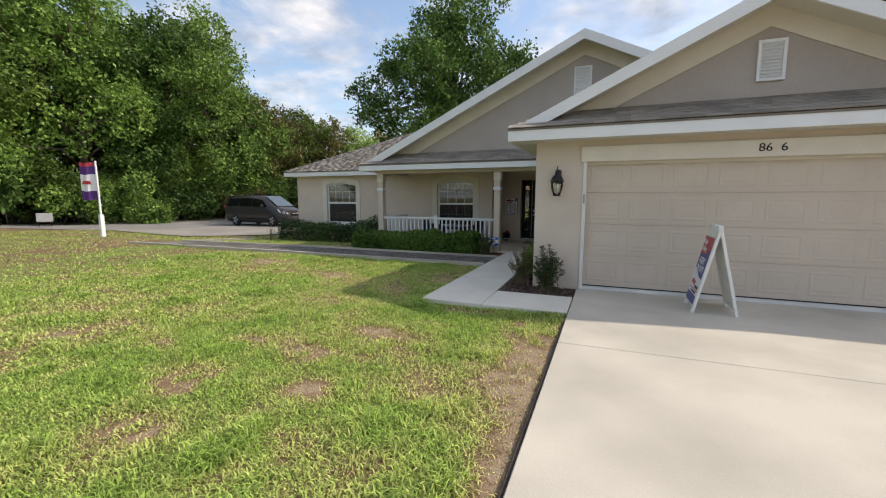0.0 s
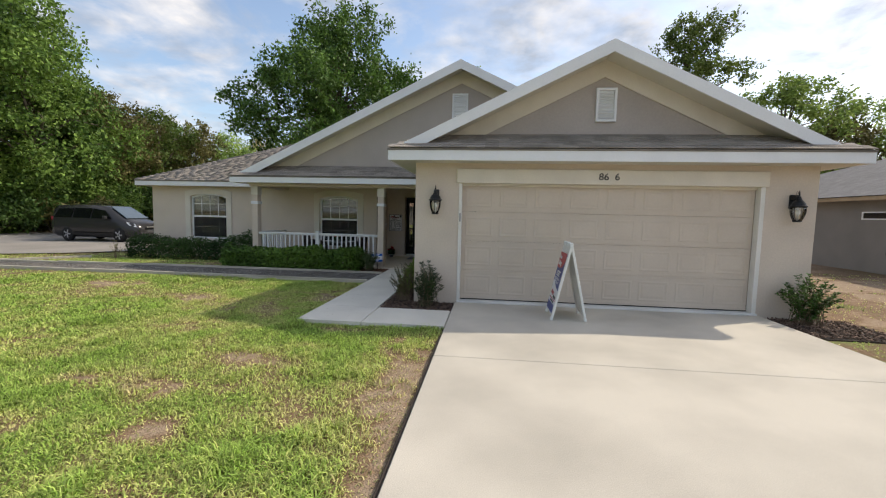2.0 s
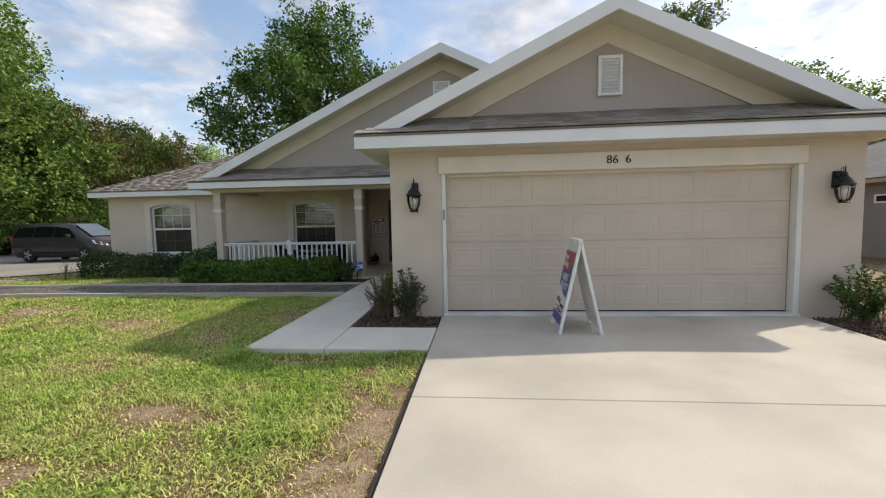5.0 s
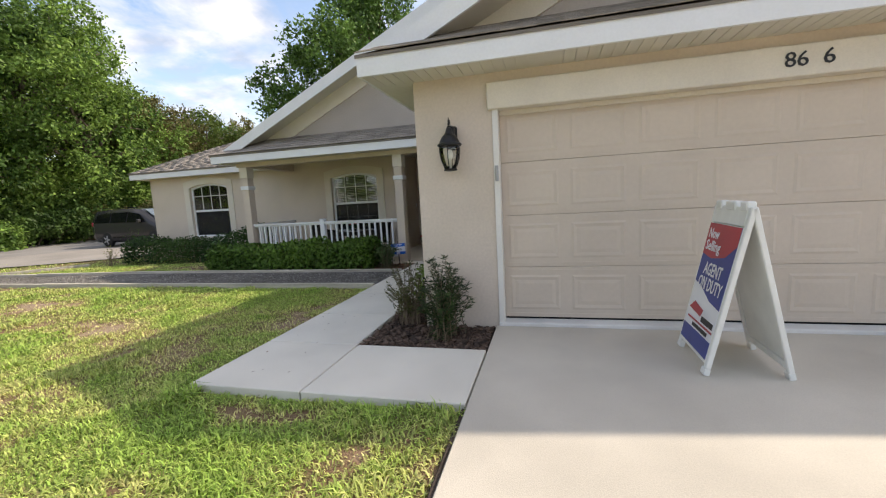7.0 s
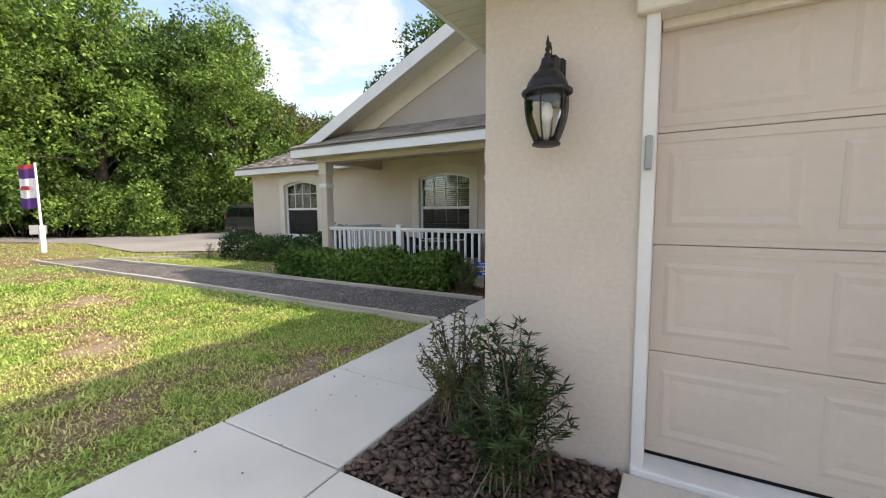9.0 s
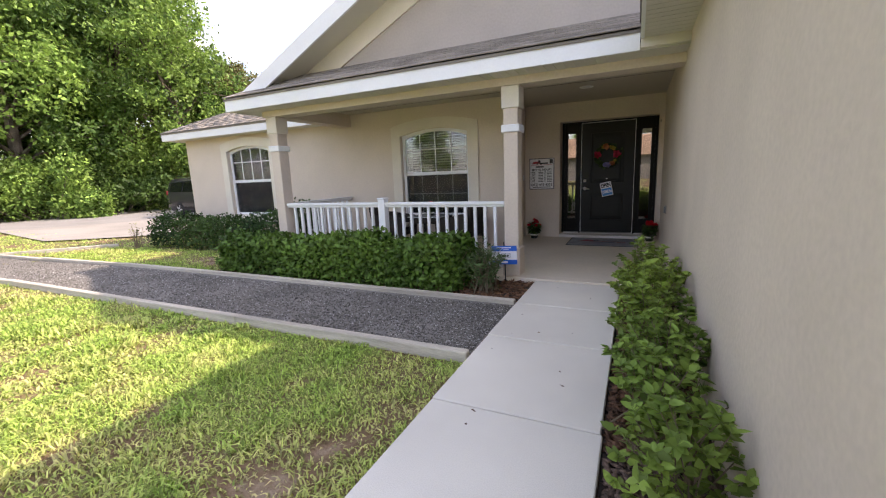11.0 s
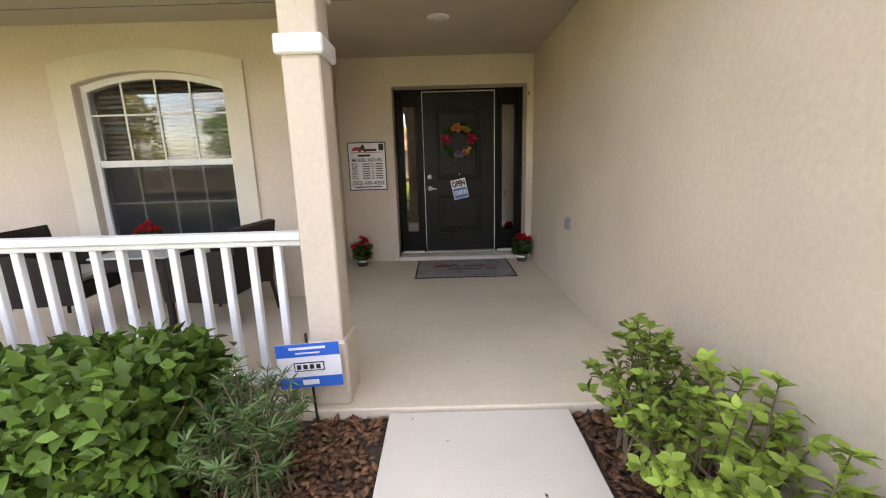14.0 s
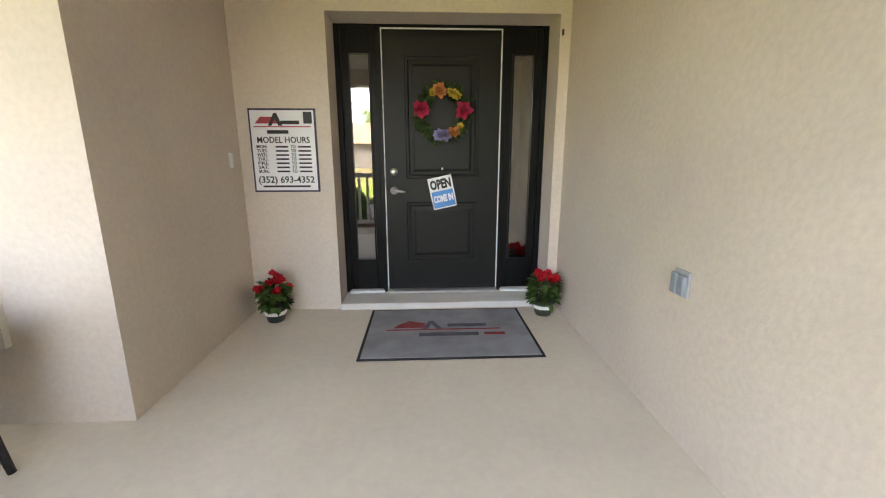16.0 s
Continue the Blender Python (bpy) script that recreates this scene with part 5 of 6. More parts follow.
for s in (-1, 1):
    p = part("panel", boxes((-0.018, -HALF, 0.05, 0.018, -HALF + 0.045, LEG), (-0.018, HALF - 0.045, 0.05, 0.018, HALF, LEG), (-0.018, -HALF + 0.045, LEG - 0.13, 0.018, HALF - 0.045, LEG), (-0.018, -HALF + 0.045, 0.07, 0.018, HALF - 0.045, 0.12), (-0.006, -HALF + 0.045, 0.12, 0.006, HALF - 0.045, LEG - 0.13), bevel=0.006), PLASTIC, sb)
    p.matrix_basis = pose(s * SPREAD, 0, 0, 0, -s * tilt)
    part("foot", boxes((-0.02, -HALF, 0.0, 0.02, -HALF + 0.07, 0.05), bevel=0.006), PLASTIC, p)
    part("foot", boxes((-0.02, HALF - 0.07, 0.0, 0.02, HALF, 0.05), bevel=0.006), PLASTIC, p)
    if s < 0:
        face = p
part("handle_bar", boxes((-0.03, -0.26, H - 0.03, 0.03, -0.16, H + 0.038), (-0.03, -0.08, H - 0.03, 0.03, 0.08, H + 0.038), (-0.03, 0.16, H - 0.03, 0.03, 0.26, H + 0.038), bevel=0.01), PLASTIC, sb)
X = -0.0085
y0, y1 = -HALF + 0.035, HALF - 0.035
zb, zt = 0.10, LEG - 0.14
poster = part("poster", boxes((X - 0.012, y0, zb, X, y1, zt)), SIGNWHITE, face, "white poster sheet")
PXF = X - 0.0125
hh = zt - zb


def patch(name, pts, material, lift):
    bm = bmesh.new()
    prism(bm, [(PXF - lift, y0 + (y1 - y0) * (1 - u), zb + hh * w) for u, w in pts], (0, 0, 0), (0.001, 0, 0))
    return part(name, bm, material, face)


patch("blue_field", [(0, 0.50), (0.3, 0.47), (0.65, 0.40), (1, 0.38), (1, 1), (0, 1)], BLUE, 0.002)
patch("red_field", [(0, 0.74), (0.35, 0.72), (0.75, 0.76), (1, 0.86), (1, 1), (0, 1)], RED, 0.004)
patch("blue_base", [(0, 0.0), (1, 0.0), (1, 0.13), (0, 0.13)], BLUE, 0.002)
patch("logo_stripe", [(0.08, 0.19), (0.98, 0.19), (0.98, 0.205), (0.08, 0.205)], RED, 0.002)
patch("logo_roof", [(0.05, 0.27), (0.5, 0.25), (0.55, 0.31), (0.2, 0.34)], RED, 0.002)
patch("logo_bar", [(0.55, 0.22), (0.95, 0.22), (0.95, 0.265), (0.55, 0.265)], INK, 0.002)
patch("logo_bar", [(0.3, 0.145), (0.85, 0.145), (0.85, 0.175), (0.3, 0.175)], INK, 0.002)


def on_face(text, u, w, size, material, width):
    writing(text, size, Matrix(((0, 0, -1, PXF - 0.007), (-1, 0, 0, y0 + (y1 - y0) * (1 - u)), (0, 1, 0, zb + hh * w), (0, 0, 0, 1))), material, face, "lettering", 0.0008, width)


on_face("Now", 0.24, 0.915, 0.105, SIGNWHITE, 0.19)
on_face("Selling", 0.31, 0.815, 0.105, SIGNWHITE, 0.27)
on_face("AGENT", 0.52, 0.63, 0.13, SIGNWHITE, 0.33)
on_face("ON DUTY", 0.54, 0.51, 0.13, SIGNWHITE, 0.44)


# ---- entry things ----
hs = thing("notice_board", pose(-2.835, 7.347, 1.194), "white framed opening hours sign on the stucco wall", "sign")
part("board", boxes((-0.235, -0.012, -0.293, 0.235, 0.0, 0.293), bevel=0.002), mat("sign_frame_navy", (0.035, 0.03, 0.07), 0.4, 0.1, 5, 0), hs, "dark navy backing board")
part("face", boxes((-0.222, -0.015, -0.28, 0.222, -0.011, 0.28)), SIGNWHITE, hs)


def flat(parent, name, x0, z0, x1, z1, material, y=-0.016):
    return part(name, boxes((x0, y - 0.001, z0, x1, y, z1)), material, parent)


bm = bmesh.new()
prism(bm, [(-0.19, -0.0165, 0.19), (-0.03, -0.0165, 0.19), (-0.06, -0.0165, 0.235), (-0.15, -0.0165, 0.235)], (0, 0, 0), (0, 0.001, 0))
part("logo_roof", bm, RED, hs)
bm = bmesh.new()
prism(bm, [(-0.10, -0.0175, 0.175), (-0.055, -0.0175, 0.262), (-0.035, -0.0175, 0.262), (0.0, -0.0175, 0.175), (-0.025, -0.0175, 0.175), (-0.05, -0.0175, 0.22), (-0.075, -0.0175, 0.175)], (0, 0, 0), (0, 0.001, 0))
part("logo_mark", bm, INK, hs)
flat(hs, "logo_bar", -0.01, 0.185, 0.12, 0.21, INK)
flat(hs, "logo_stripe", -0.2, 0.165, 0.2, 0.172, RED)
flat(hs, "logo_bar", -0.11, 0.12, 0.04, 0.145, INK)
flat(hs, "seal", 0.15, 0.19, 0.21, 0.27, INK)
writing("MODEL HOURS", 0.06, pose(0, -0.0165, 0.075, 90), INK, hs, width=0.37)
for k, day in enumerate(("MON.", "TUES.", "WED.", "THU.", "FRI.", "SAT.", "SUN.")):
    z = 0.03 - k * 0.029
    writing(day, 0.032, pose(-0.155, -0.0165, z, 90), INK, hs, width=0.075)
    writing("TO", 0.032, pose(0.065, -0.0165, z, 90), INK, hs, width=0.035)
    flat(hs, "hours_bar", -0.06, z - 0.006, 0.03, z + 0.006, INK)
    flat(hs, "hours_bar", 0.10, z - 0.006, 0.19, z + 0.006, INK)
writing("(352) 693-4352", 0.066, pose(0, -0.0165, -0.205, 90), INK, hs, width=0.40)
flat(hs, "web_bar", -0.17, -0.258, 0.17, -0.245, INK)

og = thing("open_sign", pose(-1.686, 7.602, 0.87, 0, -12), "tilted white and blue open sign on the door", "sign")
part("card", boxes((-0.098, -0.006, -0.128, 0.098, 0, 0.128), bevel=0.001), SIGNWHITE, og)
SKY = mat("sign_sky_blue", (0.05, 0.25, 0.60), 0.4, 0.05, 4, 0)
part("blue_panel", boxes((-0.088, -0.0075, -0.118, 0.088, -0.0055, 0.015)), SKY, og)
writing("OPEN", 0.10, pose(0, -0.0075, 0.066, 90), INK, og, width=0.17, bold=0.05)
writing("COME IN", 0.075, pose(0, -0.0095, -0.05, 90), SIGNWHITE, og, width=0.16, bold=0.05)

# wreath
wr = thing("wreath", pose(-1.686, 7.598, 1.48), "round leafy wreath with orange, pink and yellow flowers on the door", "wreath")
bm = bmesh.new()
tube(bm, [(0.165 * math.cos(a * math.pi / 10), -0.03, 0.165 * math.sin(a * math.pi / 10)) for a in range(21)], 0.014, 6)
part("ring", bm, STEM, wr, "twig ring")
g = np.random.RandomState(81)
n = 300
a = g.rand(n) * 2 * math.pi
r = 0.165 + g.normal(0, 0.022, n)
C = np.stack([r * np.cos(a), -0.035 - 0.02 * g.rand(n), r * np.sin(a)], 1)
D = np.stack([np.cos(a) + g.normal(0, 0.8, n), g.normal(-0.3, 0.3, n), np.sin(a) + g.normal(0, 0.8, n)], 1)
leaf_mesh("leaves", C, D, np.stack([g.normal(0, 0.4, n), -np.ones(n), g.normal(0, 0.4, n)], 1), 0.055 * g.uniform(0.7, 1.3, n), 0.028, HEDGE_FAR, wr)


def bloom(parent, x, y, z, r, material, seed, face=(0, -1, 0), petals=26, name="flower"):
    g = np.random.RandomState(seed)
    k = np.arange(petals)
    ang = k * 2.4
    lift = np.linspace(0.15, 1.4, petals)
    f = Vector(face).normalized()
    s = f.orthogonal().normalized()
    u = f.cross(s)
    d = np.array([(s * math.cos(q) + u * math.sin(q)) * math.cos(w) + f * math.sin(w) for q, w in zip(ang, lift)])
    nn = np.tile(np.array(f), (petals, 1)) + g.normal(0, 0.2, (petals, 3))
    return leaf_mesh(name, np.tile(np.array([x, y, z]), (petals, 1)), d, nn, r * g.uniform(0.8, 1.1, petals), r * 0.75, material, parent, 0.3, -0.25)


def petal(name, c):
    return leaf_mat(name, c, tuple(v * 0.7 for v in c), 0.6, 0.2, 0.15)


ORANGE, YELLOW, PINK, LILAC, REDFL = petal("orange_petal", (0.80, 0.33, 0.13)), petal("yellow_petal", (0.78, 0.62, 0.12)), petal("pink_petal", (0.68, 0.06, 0.14)), petal("lilac_petal", (0.36, 0.34, 0.60)), petal("red_petal", (0.62, 0.015, 0.03))
for k, (ang, m, r) in enumerate(((98, ORANGE, 0.062), (62, YELLOW, 0.045), (115, YELLOW, 0.035), (50, YELLOW, 0.04), (172, PINK, 0.07), (8, PINK, 0.07), (262, LILAC, 0.055), (278, LILAC, 0.05), (302, ORANGE, 0.052), (325, YELLOW, 0.03))):
    bloom(wr, 0.165 * math.cos(radians(ang)), -0.055, 0.165 * math.sin(radians(ang)), r * 1.2, m, 200 + k)

# flower pots
def flower_pot(x, y, seed, label, foil):
    p = thing("flower_pot", pose(x, y, -0.02), label, "potted flowers", "potted red flowers")
    pot = part("pot", lathe(bmesh.new(), ((0.055, 0), (0.06, 0.01), (0.078, 0.095), (0.084, 0.10), (0.084, 0.115), (0.07, 0.11)), 20), foil, p, "", True)
    part("band", lathe(bmesh.new(), ((0.073, 0.055), (0.0765, 0.06), (0.079, 0.078), (0.075, 0.083)), 20), PLASTIC, pot, "white band")
    g = np.random.RandomState(seed)
    n = 150
    a = g.rand(n) * 2 * math.pi
    C = np.stack([0.05 * np.cos(a), 0.05 * np.sin(a), 0.11 + 0.16 * g.rand(n)], 1)
    leaf_mesh("leaves", C, np.stack([np.cos(a), np.sin(a), g.normal(0.1, 0.5, n)], 1), np.tile([0, 0, 1.0], (n, 1)) + g.normal(0, 0.3, (n, 3)), 0.09, 0.05, HEDGE_FAR, p)
    bm = bmesh.new()
    for k in range(13):
        a, r = g.rand() * 6.28, 0.105 * math.sqrt(g.rand())
        z = 0.34 - r * 1.1 + 0.03 * g.rand()
        tube(bm, [(0, 0, 0.1), (r * 0.6 * math.cos(a), r * 0.6 * math.sin(a), z * 0.7), (r * math.cos(a), r * math.sin(a), z)], 0.003, 4)
        bloom(p, r * math.cos(a), r * math.sin(a), z, 0.046, REDFL, seed + k, (math.cos(a) * 0.5, math.sin(a) * 0.5 - 0.4, 1), 18)
    part("branchwork", bm, STEM, p)
    return p


DARKPOT = mat("dark_pot", (0.04, 0.045, 0.04), 0.5, 0.1, 8, 0.1)
flower_pot(-2.93, 7.13, 91, "red artificial flowers in a small dark pot", DARKPOT)
flower_pot(-0.94, 7.16, 92, "red artificial flowers in a small dark pot beside the door", mat("moss_pot", (0.06, 0.07, 0.045), 0.8, 0.2, 20, 0.5, 60))

# doormat
dm = thing("doormat", pose(-1.68, 6.875, -0.02, 0, 0, 0), "grey doormat with black border and faded red logo", "doormat")
part("border", boxes((-0.565, -0.405, 0, 0.565, 0.405, 0.007), bevel=0.002), mat("rubber", (0.02, 0.02, 0.021), 0.8, 0.1, 10, 0.2, 200), dm, "black rubber border")
part("carpet", boxes((-0.545, -0.385, 0.004, 0.545, 0.385, 0.011), bevel=0.002), mat("grey_carpet", (0.33, 0.335, 0.35), 0.95, 0.15, 5, 0.8, 350, grain=0.15), dm)
MATRED, MATINK = mat("mat_red", (0.36, 0.06, 0.07), 0.95, 0.2, 20, 0.3, 300), mat("mat_dark", (0.12, 0.12, 0.15), 0.95, 0.2, 20, 0.3, 300)
for mm, pts in ((MATRED, [(-0.38, 0.04), (-0.16, 0.04), (-0.16, 0.12), (-0.27, 0.16), (-0.34, 0.10)]), (MATRED, [(-0.42, 0.0), (0.36, 0.0), (0.36, 0.018), (-0.42, 0.018)]), (MATINK, [(-0.18, 0.02), (-0.13, 0.16), (-0.10, 0.16), (-0.04, 0.02), (-0.08, 0.02), (-0.115, 0.10), (-0.14, 0.02)]), (MATINK, [(0.0, 0.05), (0.27, 0.05), (0.27, 0.10), (0.0, 0.10)]), (MATINK, [(-0.2, -0.1), (0.2, -0.1), (0.2, -0.045), (-0.2, -0.045)]), (MATRED, [(0.24, -0.09), (0.38, -0.09), (0.38, -0.05), (0.24, -0.05)])):
    bm = bmesh.new()
    prism(bm, [(x, y, 0.0125) for x, y in pts], (0, 0, 0), (0, 0, -0.003))
    part("logo_shape", bm, mm, dm)

# fittings on the entry walls
oc = thing("outlet_cover", pose(-0.79, 5.80, 0.65), "grey weatherproof outlet cover on the stucco wall", "outlet")
part("plate", boxes((-0.012, -0.05, -0.055, 0, 0.05, 0.055), bevel=0.004), GREYPLASTIC, oc)
part("flap", boxes((-0.03, -0.044, -0.047, -0.011, -0.004, 0.040), (-0.03, 0.004, -0.047, -0.011, 0.044, 0.040), bevel=0.005), mat("clear_grey_plastic", (0.28, 0.31, 0.34), 0.3, 0.05, 8, 0), oc)
db = thing("doorbell", pose(-3.155, 7.17, 1.13), "small white doorbell button on the entry wall", "doorbell")
part("plate", boxes((0, -0.02, -0.05, 0.02, 0.02, 0.05), bevel=0.007), SIGNWHITE, db)
part("button", lathe(bmesh.new(), ((0.009, 0), (0.009, 0.004), (0.004, 0.006)), 12, pose(0.019, 0, 0, 0, 90)), SIGNWHITE, db)
for x, y in ((-1.91, 6.04), (-4.35, 5.2)):
    cl = thing("ceiling_light", pose(x, y, 2.45), "round white recessed porch light, unlit", "ceiling light", "porch lights")
    part("trim_ring", lathe(bmesh.new(), ((0.095, -0.006), (0.10, 0), (0.06, 0.001), (0.07, -0.008)), 24), WHITE, cl, "", True)
    part("lens", lathe(bmesh.new(), ((0.07, -0.004), (0.05, -0.012), (0.01, -0.016)), 24), PLASTIC, cl, "", True)
br = thing("wall_hook", pose(-0.85, 7.345, 2.0), "tiny black hook beside the door", "hook")
part("hook", boxes((-0.006, -0.02, -0.02, 0.006, 0, 0.02), bevel=0.002), BLACK_METAL, br)

# pest-control tag on a stake
tg = thing("yard_tag", pose(-2.572, 4.0, -0.125, -4, -3.5, 0), "blue and white plastic tag on a metal stake in the hedge", "sign")
part("stake", boxes((-0.006, 0.003, 0, 0.006, 0.009, 0.55)), BLACK_METAL, tg)
part("plate", boxes((-0.157, -0.003, 0.275, 0.157, 0.003, 0.50), bevel=0.001), SIGNWHITE, tg)
TB = mat("tag_blue", (0.02, 0.14, 0.58), 0.4, 0.05, 4, 0)
part("blue_band", boxes((-0.157, -0.005, 0.435, 0.157, -0.003, 0.50)), TB, tg)
part("blue_band", boxes((-0.157, -0.005, 0.275, 0.157, -0.003, 0.33)), TB, tg)
part("word_bar", boxes((-0.075, -0.005, 0.36, 0.075, -0.003, 0.405)), INK, tg)
part("word_field", boxes((-0.07, -0.0065, 0.365, 0.07, -0.0045, 0.40)), SIGNWHITE, tg)
for x in (-0.05, -0.018, 0.014, 0.046):
    part("word_bar", boxes((x - 0.010, -0.008, 0.371, x + 0.010, -0.006, 0.394)), INK, tg)
part("word_bar", boxes((-0.09, -0.007, 0.472, 0.09, -0.005, 0.484)), SIGNWHITE, tg)
part("word_bar", boxes((-0.06, -0.007, 0.45, 0.06, -0.005, 0.457)), SIGNWHITE, tg)
part("word_bar", boxes((-0.04, -0.007, 0.29, 0.04, -0.005, 0.315)), SIGNWHITE, tg)

# ---- patio set ----
WICKER = mat("dark_wicker", (0.05, 0.038, 0.03), 0.6, 0.2, 20, 0, spec=0.3)
wk_n, wk_l = WICKER.node_tree.nodes, WICKER.node_tree.links
wk_geo = wk_n.new("ShaderNodeTexCoord")
wk_brick = wk_n.new("ShaderNodeTexBrick")
wk_map = wk_n.new("ShaderNodeMapping")
wk_map.inputs["Rotation"].default_value = (radians(90), 0, radians(45))
wk_l.new(wk_geo.outputs["Object"], wk_map.inputs["Vector"])
wk_l.new(wk_map.outputs[0], wk_brick.inputs["Vector"])
for key_, val_ in (("Scale", 22.0), ("Mortar Size", 0.03), ("Mortar Smooth", 0.6), ("Brick Width", 0.7), ("Row Height", 0.25)):
    wk_brick.inputs[key_].default_value = val_
wk_brick.inputs["Color1"].default_value = (0.055, 0.042, 0.033, 1)
wk_brick.inputs["Color2"].default_value = (0.036, 0.028, 0.022, 1)
wk_brick.inputs["Mortar"].default_value = (0.01, 0.008, 0.007, 1)
wk_l.new(wk_brick.outputs["Color"], WICKER.node_tree.nodes["Principled BSDF"].inputs["Base Color"])
wk_bump = wk_n.new("ShaderNodeBump")
wk_bump.invert = True
wk_bump.inputs["Distance"].default_value = 0.01
wk_l.new(wk_brick.outputs["Fac"], wk_bump.inputs["Height"])
wk_l.new(wk_bump.outputs[0], WICKER.node_tree.nodes["Principled BSDF"].inputs["Normal"])
CUSHION = mat("cushion", (0.52, 0.50, 0.46), 0.95, 0.05, 8, 0.3, 200)


def patio_chair(x, y, turn):
    c = thing("patio_chair", pose(x, y, -0.02, 0, 0, turn), "dark brown woven wicker armchair with pale cushion", "chair", "porch chairs")
    part("seat", boxes((-0.28, -0.27, 0.28, 0.26, 0.27, 0.40), bevel=0.015), WICKER, c)
    part("cushion", boxes((-0.25, -0.23, 0.401, 0.20, 0.23, 0.46), bevel=0.02), CUSHION, c, "pale seat cushion")
    bm = bmesh.new()
    prism(bm, [(0.22, -0.28, 0.30), (0.27, -0.28, 0.30), (0.35, -0.28, 0.80), (0.30, -0.28, 0.81)], (0, 0, 0), (0, 0.56, 0))
    part("backrest", bm, WICKER, c)
    for s in (-1, 1):
        bm = bmesh.new()
        prism(bm, [(-0.28, s * 0.27, 0.25), (0.24, s * 0.27, 0.25), (0.30, s * 0.27, 0.66), (-0.30, s * 0.27, 0.58)], (0, 0, 0), (0, s * 0.045, 0))
        part("arm", bm, WICKER, c)
        for e in (-1, 1):
            part("leg", tube(bmesh.new(), [(e * 0.25, s * 0.27, 0.30), (e * 0.29, s * 0.29, 0.0)], (0.02, 0.014), 8), BLACK_METAL, c)
    return c


patio_chair(-3.74, 5.42, -8)
patio_chair(-5.0, 5.42, 186)
pt = thing("patio_table", pose(-4.27, 5.40, -0.02), "small dark wicker table with pale glass top", "table")
part("tabletop", boxes((-0.29, -0.29, 0.60, 0.29, 0.29, 0.615), bevel=0.004), mat("frosted_top", (0.55, 0.58, 0.58), 0.15, 0.05, 5, 0), pt, "pale glass tabletop")
part("apron", boxes((-0.27, -0.27, 0.50, 0.27, 0.27, 0.599), bevel=0.01), WICKER, pt)
for sx in (-1, 1):
    for sy in (-1, 1):
        part("leg", boxes((sx * 0.25 - 0.02, sy * 0.25 - 0.02, 0, sx * 0.25 + 0.02, sy * 0.25 + 0.02, 0.51), bevel=0.004), WICKER, pt)
tf = flower_pot(-4.27, 5.40, 93, "low bowl of red flowers on the porch table", DARKPOT)
tf.location.z = 0.595
tf.scale = (0.75, 0.75, 0.6)

# ---- minivan ----
PAINT = mat("grey_car_paint", (0.055, 0.053, 0.054), 0.16, 0.03, 1, 0, metal=0.3)
CARGLASS = mat("tinted_car_glass", (0.006, 0.007, 0.008), 0.08, 0.02, 1, 0, spec=0.25)
WINDSHIELD = mat("windshield", (0.10, 0.13, 0.16), 0.1, 0.02, 1, 0, spec=0.4)
TYRE = mat("tyre_rubber", (0.018, 0.018, 0.018), 0.85, 0.1, 10, 0.2, 60)
CLEARLAMP = mat("headlamp", (0.7, 0.72, 0.74), 0.1, 0.02, 5, 0)
van = thing("minivan", pose(-20.35, 13.25, -0.31, 0, 0, 1), "dark grey minivan parked on the pad beside the house", "car")
van.scale = (0.98, 1.0, 1.12)


def car_shell(rows, half_low, material, name):
    """Lofts side profile sections: rows of (x, z_low, z_belt, z_top, half_belt, half_top)."""
    bm = bmesh.new()
    rings = []
    for x, zl, zb_, zt_, hb, ht in rows:
        pts = [(half_low, zl), (hb, zl + 0.12), (hb + 0.01, (zl + zb_) / 2), (hb, zb_), (ht + 0.4 * (hb - ht), zb_ + 0.55 * (zt_ - zb_)), (ht, zt_ - 0.03), (ht * 0.8, zt_)]
        full = pts + [(-y, z) for y, z in pts[::-1]]
        rings.append([bm.verts.new((x, y, z)) for y, z in full])
    k = len(rings[0])
    for a, b in zip(rings, rings[1:]):
        for i in range(k):
            bm.faces.new((a[i], a[(i + 1) % k], b[(i + 1) % k], b[i]))
    bm.faces.new(rings[0])
    bm.faces.new(rings[-1][::-1])
    return part(name, bm, material, van, "", True)


body = car_shell([(-2.55, 0.45, 1.00, 1.30, 0.86, 0.72), (-2.50, 0.30, 1.08, 1.55, 0.93, 0.74), (-2.30, 0.22, 1.10, 1.70, 0.96, 0.72), (-1.2, 0.20, 1.08, 1.75, 0.98, 0.72), (0.0, 0.20, 1.06, 1.74, 0.98, 0.71), (0.65, 0.20, 1.04, 1.66, 0.98, 0.69), (1.20, 0.20, 1.03, 1.36, 0.97, 0.72), (1.65, 0.20, 1.00, 1.12, 0.96, 0.76), (2.20, 0.22, 0.90, 0.98, 0.90, 0.72), (2.45, 0.26, 0.72, 0.84, 0.78, 0.62), (2.54, 0.32, 0.58, 0.68, 0.62, 0.5)], 0.80, PAINT, "body")
